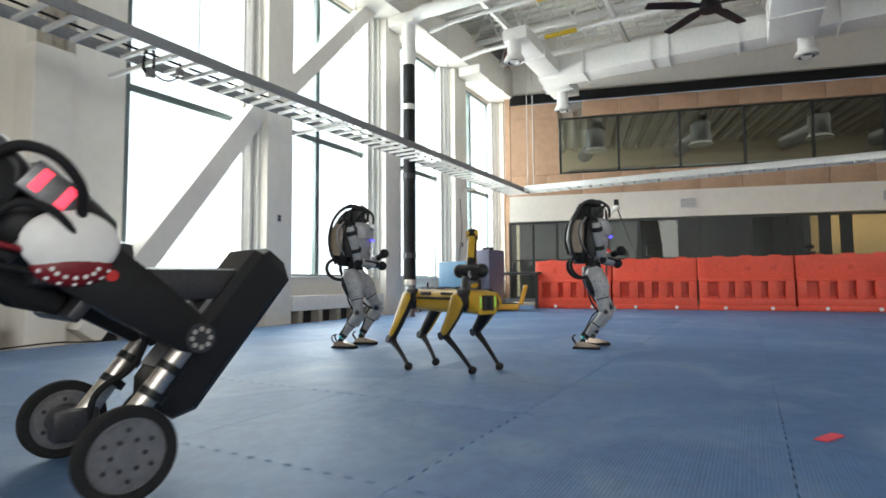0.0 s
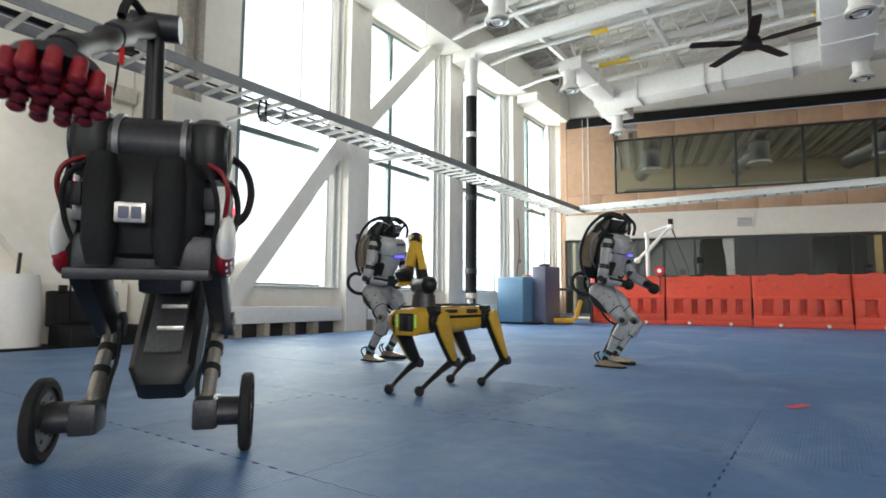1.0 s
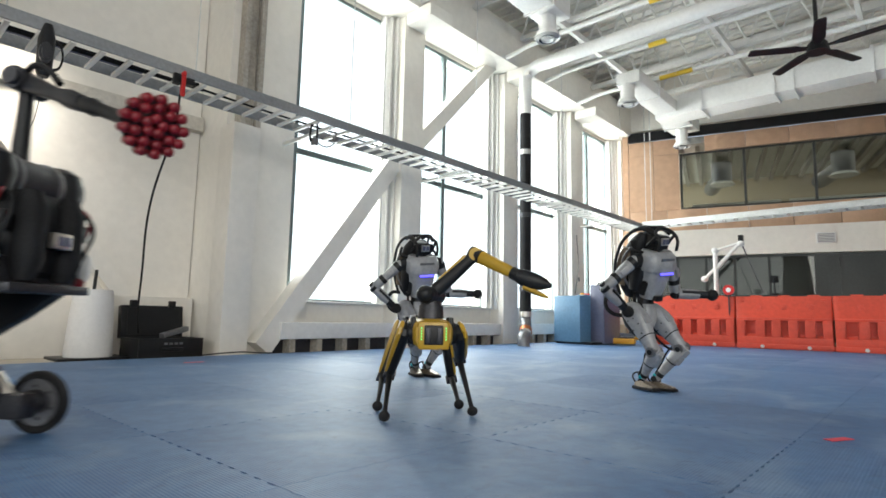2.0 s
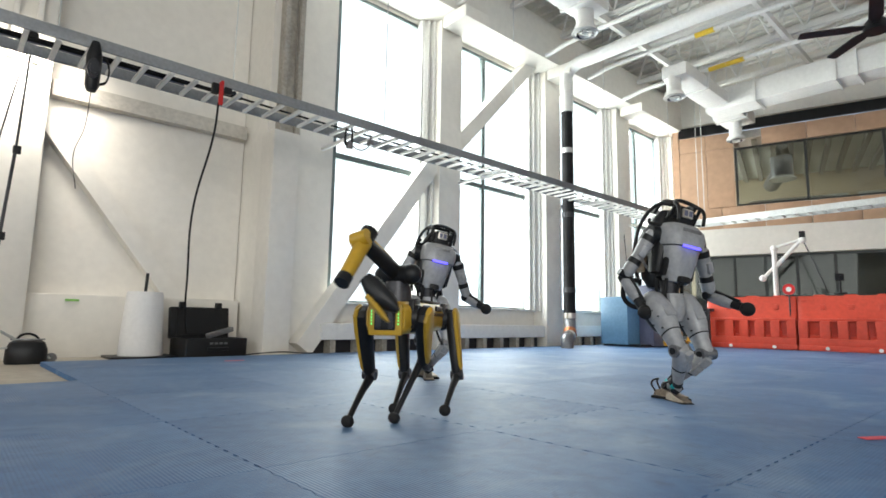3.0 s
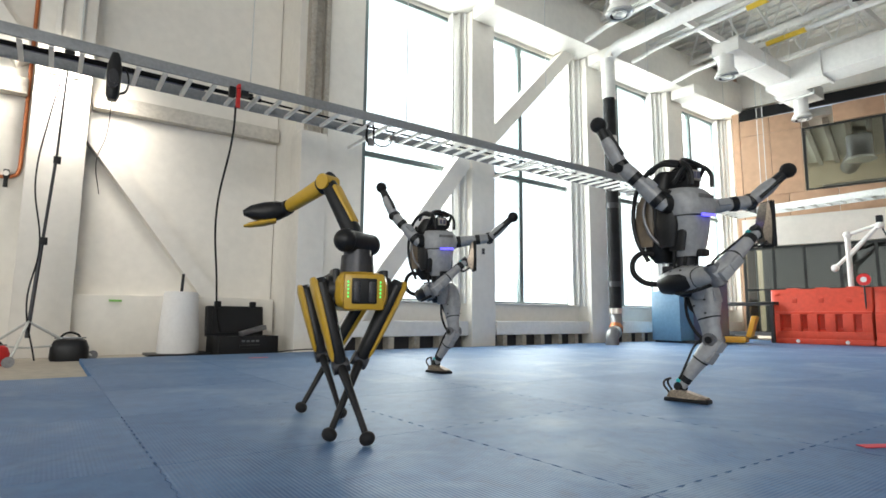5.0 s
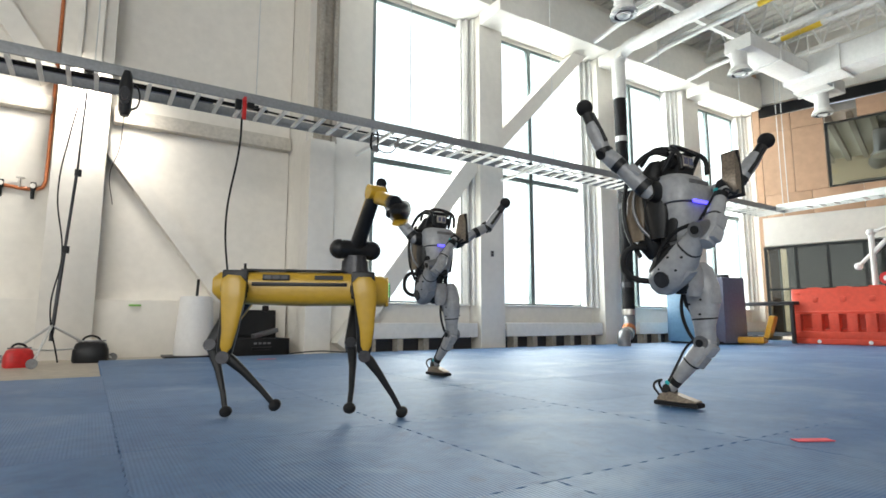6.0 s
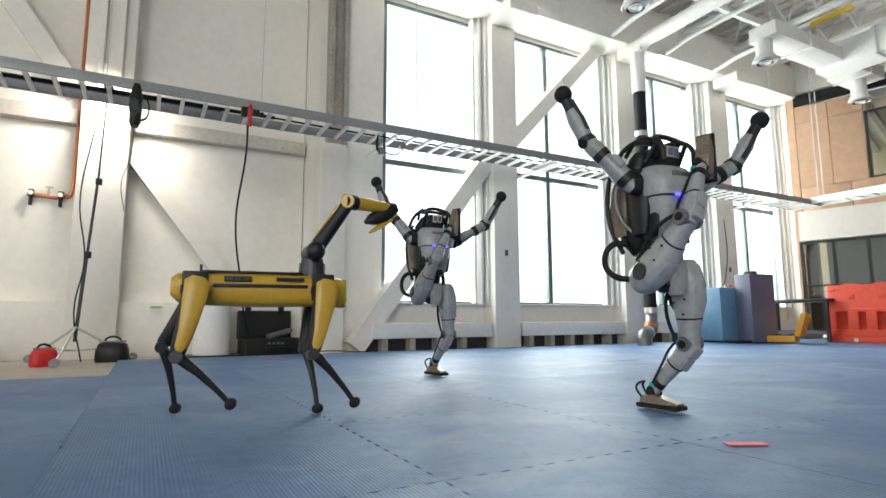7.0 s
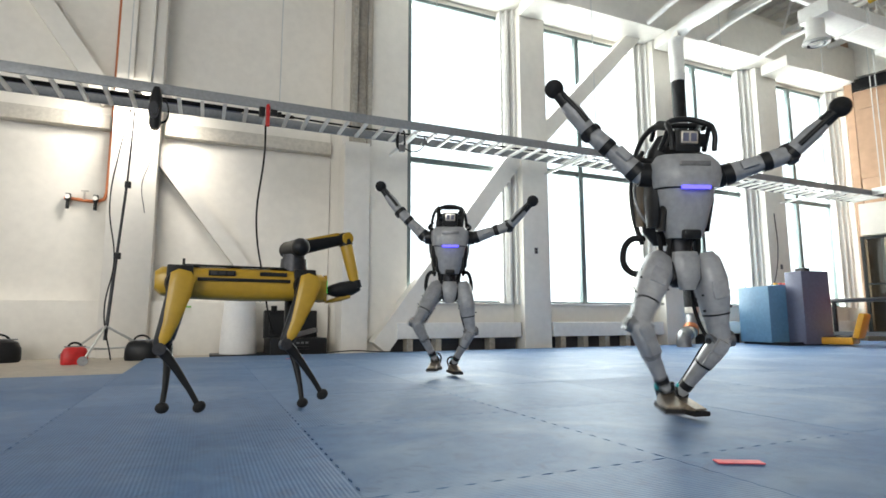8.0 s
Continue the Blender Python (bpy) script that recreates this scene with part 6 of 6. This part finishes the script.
# ---- what moves ----
def motions():
    rows = {}

    def key(ob, t, m):
        rows.setdefault(ob, []).append((t, m))

    def dance(t, at_a, at_b, heading, pelvis, neck, hand_r, hand_l, ankle_r, ankle_l, bow=0.3, lift=None, toes=None):
        """One pose of both humanoids: places on the floor, heading, and joints in the robot's space."""
        pe, ne = Vector(pelvis), Vector(neck)
        up = (ne - pe).normalized()
        left = Vector((0, 1, 0))
        left = (left - up * left.dot(up)).normalized()
        ahead = left.cross(up)
        trunk = Matrix.Translation(pe) @ Matrix((ahead, left, up)).transposed().to_4x4()
        poses = {"pelvis": Matrix.Translation(pe), "trunk": trunk}
        for tag, s, hand, ankle in (("R", -1, hand_r, ankle_r), ("L", 1, hand_l, ankle_l)):
            hip = pe + Vector((0, 0.13 * s, -0.01))
            knee, foot = bend(hip, ankle, THIGH, SHIN, lift if lift and s < 0 else (1, bow * s, 0.1))
            shin = (foot - knee).normalized()
            poses["thigh" + tag] = aim(hip, knee, (1, 0, 0.2))
            poses["shin" + tag] = aim(knee, foot, (1, 0, 0.2))
            lifted = foot.z > 0.2
            if toes and s < 0:
                poses["foot" + tag] = aim(foot, foot - shin, toes)
            elif lifted:
                toe = Vector((1, 0, 0)) if abs(shin.x) < 0.5 else Vector((0.35, 0, 1))
                poses["foot" + tag] = aim(foot, foot - shin, toe) if shin.z < -0.3 else aim(foot, foot - Vector((shin.x + 0.02, shin.y, 0)), (0, 0, 1))
            else:
                poses["foot" + tag] = pose(foot.x, foot.y, foot.z, 0, 0, 12 * s)
            shoulder = trunk @ Vector((0.0, 0.212 * s, 0.4715))
            elbow, fist = bend(shoulder, hand, UPPER, FORE, (-0.35, 0.35 * s, -1))
            poses["upper" + tag] = aim(shoulder, elbow, (1, 0, 0.3))
            poses["fore" + tag] = aim(elbow, fist, (1, 0, 0.3))
        for thing, parts, (x, y) in ((dancer, dancer_parts, at_a), (second, second_parts, at_b)):
            key(thing, t, pose(x, y, 0, 0, 0, heading))
            for k, m in poses.items():
                key(parts[k], t, m)

    def prance(t, at, heading, foot_fr, foot_fl, foot_rr, foot_rl, elbow, wrist, tip, height=0.56):
        """One pose of the quadruped."""
        key(spot, t, pose(at[0], at[1], 0, 0, 0, heading))
        key(spot_parts["body"], t, pose(0, 0, height))
        key(spot_parts["turret"], t, pose(0.26, 0, height, 0, 0, math.degrees(math.atan2(wrist[1], wrist[0] - 0.24))))
        for i, (fx, s, f) in enumerate(((1, -1, foot_fr), (1, 1, foot_fl), (-1, -1, foot_rr), (-1, 1, foot_rl))):
            hip = Vector((0.31 * fx - 0.005, 0.155 * s, height - 0.005))
            knee, foot = bend(hip, f, ULEG, LLEG - 0.01, (-1, 0.05 * s, 0))
            key(spot_parts["upper%d" % i], t, aim(hip, knee, (1, 0, 0.1)))
            key(spot_parts["lower%d" % i], t, aim(knee, foot, (1, 0, 0.1)))
        shoulder = Vector((0.26, 0, height + 0.215))
        hint = Vector(elbow) - (shoulder + Vector(wrist)) / 2
        mid, end = bend(shoulder, wrist, 0.345, 0.30, hint if hint.length > 0.02 else (0, 0, 1))
        key(spot_parts["arm_upper"], t, aim(shoulder, mid, (0, 0.05, -1)))
        key(spot_parts["arm_fore"], t, aim(mid, end, (0, 0.05, -1)))
        to = Vector(tip) - Vector(wrist)
        key(spot_parts["gripper"], t, aim(end, end + (to if to.length > 0.01 else Vector((0, 0, -1))), (0, 0.05, -1)))

    def roll(t, at, heading, lean, grip, face, turn):
        """One pose of the wheeled robot; lean: degrees ahead of the trunk; grip: the suction head's place; turn: of the wheels."""
        key(roller, t, pose(at[0], at[1], 0, 0, 0, heading))
        hip = Matrix.Translation((0.11, 0, 0.956)) @ pose(0, 0, 0, 0, lean, 0)
        key(roller_parts["trunk"], t, hip)
        mast = hip @ Matrix.Translation((0, -0.02, 0.43))
        key(roller_parts["mast"], t, mast)
        top = mast @ Vector((0, -0.02, 0.55))
        g = Vector(grip)
        back = Vector(face).normalized()
        reach = g - top
        if reach.length > 1.0:
            g = top + reach.normalized() * 1.0
        key(roller_parts["arm"], t, aim(top, g - back * 0.03, (0, 0.1, 1)))
        key(roller_parts["wrist"], t, aim(g - back * 0.01, top, (0, 0.1, 1)))
        key(roller_parts["gripper"], t, aim(g, g + back, (0, 0.1, 1)))
        for s in (-1, 1):
            key(roller_parts["wheel%+d" % s], t, Matrix.Translation((0, 0.42 * s, 0.18)) @ pose(0, 0, 0, 0, turn * s, 0))

    dance(0, (8.313, 1.362), (7.444, 3.326), -69.3, (0.066, -0.079, 0.726), (0.085, -0.070, 1.277), (0.329, 0.047, 0.846), (0.364, -0.007, 0.978), (-0.065, -0.147, 0.081), (0.069, 0.131, 0.093))
    dance(0.5, (7.433, 1.216), (6.615, 2.974), -93.7, (0.033, -0.009, 0.606), (0.016, 0.097, 1.155), (0.177, -0.007, 0.783), (0.515, 0.223, 0.896), (0.047, -0.073, 0.080), (0.061, -0.052, 0.085))
    dance(1, (7.030, 1.175), (6.197, 2.895), -84.9, (-0.043, 0.055, 0.661), (0.089, 0.010, 1.204), (0.201, 0.019, 0.733), (0.418, 0.010, 0.691), (0.018, -0.164, 0.071), (0.047, 0.103, 0.086))
    dance(1.5, (7.170, 1.278), (6.413, 3.200), -75.5, (0.025, -0.033, 0.750), (0.087, -0.008, 1.303), (0.341, 0.187, 0.944), (0.436, -0.026, 0.911), (-0.019, -0.123, 0.046), (0.114, 0.161, 0.094))
    dance(2, (6.895, 1.118), (6.209, 2.865), -108.1, (-0.013, -0.026, 0.656), (0.160, -0.086, 1.185), (0.034, -0.266, 0.656), (0.277, 0.522, 0.822), (-0.061, -0.002, 0.089), (-0.010, 0.100, 0.083))
    dance(3.5, (6.180, 0.853), (5.859, 2.679), -114.7, (0.068, -0.068, 0.664), (-0.040, 0.082, 1.199), (0.126, -0.239, 0.665), (0.234, 0.378, 0.657), (0.103, -0.057, 0.057), (-0.082, -0.044, 0.077))
    dance(4, (6.145, 0.812), (5.835, 2.621), -115.8, (0.077, -0.036, 0.667), (-0.059, 0.050, 1.214), (0.227, -0.189, 0.750), (0.220, 0.359, 0.725), (0.165, -0.063, 0.066), (-0.099, -0.025, 0.075))
    dance(4.5, (6.114, 0.797), (5.767, 2.582), -105.3, (0.000, 0.002, 0.676), (0.008, 0.066, 1.243), (0.031, -0.434, 1.165), (0.417, 0.598, 0.982), (0.225, 0.103, 0.430), (-0.118, 0.088, 0.085))
    dance(5, (6.215, 0.795), (5.975, 2.821), -91.7, (0.039, 0.011, 0.747), (0.054, -0.018, 1.314), (-0.213, -0.473, 1.732), (0.401, 0.635, 1.475), (0.484, 0.011, 1.001), (-0.072, 0.067, 0.082))
    dance(6.5, (6.021, 0.424), (5.852, 2.442), -96.4, (0.099, -0.031, 0.744), (0.047, 0.002, 1.313), (-0.166, -0.450, 1.767), (0.179, 0.641, 1.628), (0.295, 0.068, 1.275), (-0.134, 0.074, 0.097))
    dance(7, (6.098, 0.390), (5.921, 2.434), -95.1, (0.071, -0.016, 0.746), (0.051, -0.003, 1.318), (-0.153, -0.481, 1.765), (0.221, 0.613, 1.645), (0.261, 0.072, 1.307), (-0.175, 0.092, 0.097))
    dance(7.5, (6.102, 0.297), (5.920, 2.268), -108.0, (0.074, -0.018, 0.696), (0.081, -0.001, 1.272), (-0.047, -0.506, 1.727), (0.098, 0.641, 1.599), (0.174, 0.037, 0.783), (-0.196, 0.026, 0.102), bow=0.3, lift=(0.5, -0.5, 1), toes=(0.45, 1, 0.1))
    dance(8, (6.210, 0.408), (6.020, 2.523), -112.3, (-0.015, 0.051, 0.764), (0.046, 0.055, 1.331), (-0.010, -0.577, 1.720), (0.231, 0.777, 1.534), (0.031, -0.075, 0.157), (-0.199, 0.090, 0.109), bow=1.2)
    prance(0, (6.686, 1.884), -113.0, (0.322, -0.049, 0.030), (0.313, 0.216, 0.030), (-0.117, -0.281, 0.030), (-0.171, 0.007, 0.030), (0.086, 0.191, 0.943), (0.227, 0.043, 0.724), (0.348, -0.052, 0.654), height=0.500)
    prance(0.5, (6.267, 2.078), -143.1, (0.184, -0.074, 0.030), (0.132, 0.187, 0.030), (-0.214, -0.014, 0.030), (-0.280, 0.264, 0.030), (0.109, 0.256, 1.064), (0.138, 0.312, 0.770), (0.284, 0.351, 0.691), height=0.674)
    prance(1, (5.313, 1.576), -178.7, (0.439, -0.119, 0.030), (0.398, 0.074, 0.030), (-0.132, -0.055, 0.030), (-0.145, 0.177, 0.030), (0.161, -0.144, 0.945), (0.336, -0.067, 0.714), (0.492, -0.005, 0.690), height=0.432)
    prance(1.5, (5.053, 1.662), -128.2, (0.395, 0.021, 0.030), (0.253, 0.272, 0.030), (0.023, -0.253, 0.030), (-0.132, 0.015, 0.030), (0.075, 0.237, 0.891), (0.130, 0.293, 0.598), (0.133, 0.253, 0.419), height=0.508)
    prance(2, (5.018, 1.640), -130.7, (0.373, -0.251, 0.030), (0.220, 0.256, 0.030), (0.037, -0.284, 0.030), (-0.025, 0.216, 0.030), (0.305, 0.246, 0.926), (0.487, 0.448, 0.798), (0.524, 0.606, 0.731), height=0.472)
    prance(3.5, (4.548, 1.396), -150.1, (0.573, -0.053, 0.030), (0.382, -0.062, 0.030), (-0.029, 0.034, 0.030), (0.046, 0.180, 0.030), (0.521, -0.181, 0.893), (0.615, -0.310, 0.624), (0.566, -0.239, 0.431), height=0.524)
    prance(4, (4.505, 1.328), -138.9, (0.678, 0.059, 0.030), (0.485, -0.045, 0.030), (0.085, 0.086, 0.030), (-0.093, -0.055, 0.030), (0.444, -0.163, 1.005), (0.602, -0.423, 0.944), (0.627, -0.511, 0.762), height=0.521)
    prance(4.5, (4.420, 1.242), -118.8, (0.516, 0.029, 0.030), (0.323, -0.114, 0.030), (-0.045, 0.058, 0.030), (0.016, -0.078, 0.030), (0.355, -0.142, 1.060), (0.316, -0.435, 1.116), (0.302, -0.595, 1.059), height=0.535)
    prance(5, (4.477, 1.345), -106.0, (0.551, 0.001, 0.030), (0.436, -0.125, 0.030), (-0.041, -0.004, 0.030), (-0.268, -0.168, 0.030), (0.130, -0.124, 1.108), (-0.088, -0.303, 1.008), (-0.090, -0.511, 0.958), height=0.600)
    prance(6.5, (4.419, 1.375), -1.8, (0.469, -0.170, 0.030), (0.178, -0.205, 0.030), (-0.131, -0.170, 0.091), (-0.349, 0.133, 0.030), (0.430, -0.138, 1.150), (0.709, -0.231, 1.066), (0.606, -0.340, 0.989), height=0.635)
    prance(7, (4.432, 1.337), -5.8, (0.467, -0.170, 0.063), (0.293, -0.076, 0.030), (-0.136, -0.170, 0.091), (-0.395, 0.230, 0.030), (0.439, -0.106, 1.151), (0.718, 0.003, 1.136), (0.578, -0.010, 1.041), height=0.639)
    prance(7.5, (4.456, 1.351), 0.8, (0.451, -0.170, 0.084), (0.337, 0.071, 0.030), (-0.186, -0.170, 0.094), (-0.372, -0.055, 0.030), (0.532, 0.039, 1.067), (0.644, -0.121, 0.839), (0.482, -0.066, 0.853), height=0.643)
    prance(8, (4.481, 1.470), 4.2, (0.395, -0.170, 0.091), (0.332, 0.001, 0.030), (-0.205, -0.170, 0.070), (-0.368, -0.147, 0.030), (0.574, 0.088, 0.986), (0.651, 0.070, 0.683), (0.484, 0.104, 0.639), height=0.668)
    roll(0, (4.330, 1.840), 167, 54, (0.900, 0.200, 1.900), (0.7, 0, -0.7), 0)
    roll(0.25, (4.050, 1.600), 184, 51, (0.950, 0.100, 2.050), (0.6, 0.1, -0.7), -30)
    roll(0.5, (3.830, 1.435), 202, 47, (0.950, 0.000, 2.250), (0.5, 0.1, -0.8), -60)
    roll(0.75, (3.660, 1.460), 217, 12, (1.100, 0.000, 1.900), (0.4, 0.1, -0.9), -80)
    roll(1, (3.540, 1.540), 231, 4, (1.187, -0.079, 1.331), (0.3, 0, -0.9), -95)
    roll(1.5, (3.400, 1.920), 245, 2, (1.203, 0.336, 1.577), (0.97, 0.1, -0.2), -140)
    roll(2, (3.130, 2.130), 308, 0, (1.311, -0.438, 1.460), (0.75, -0.6, -0.25), -190)
    roll(2.2, (2.850, 2.300), 325, 0, (1.321, -0.625, 1.391), (0.6, -0.7, -0.35), -210)
    roll(2.8, (2.050, 2.620), 335, 0, (0.500, -0.300, 1.200), (0.6, -0.4, -0.6), -260)
    roll(3.3, (1.350, 2.850), 339, 0, (0.500, -0.200, 1.200), (0.5, -0.2, -0.7), -310)
    roll(8, (1.050, 2.950), 339, 0, (0.500, -0.200, 1.200), (0.5, -0.2, -0.7), -340)
    for ob, r in rows.items():
        walk(ob, r)


motions()
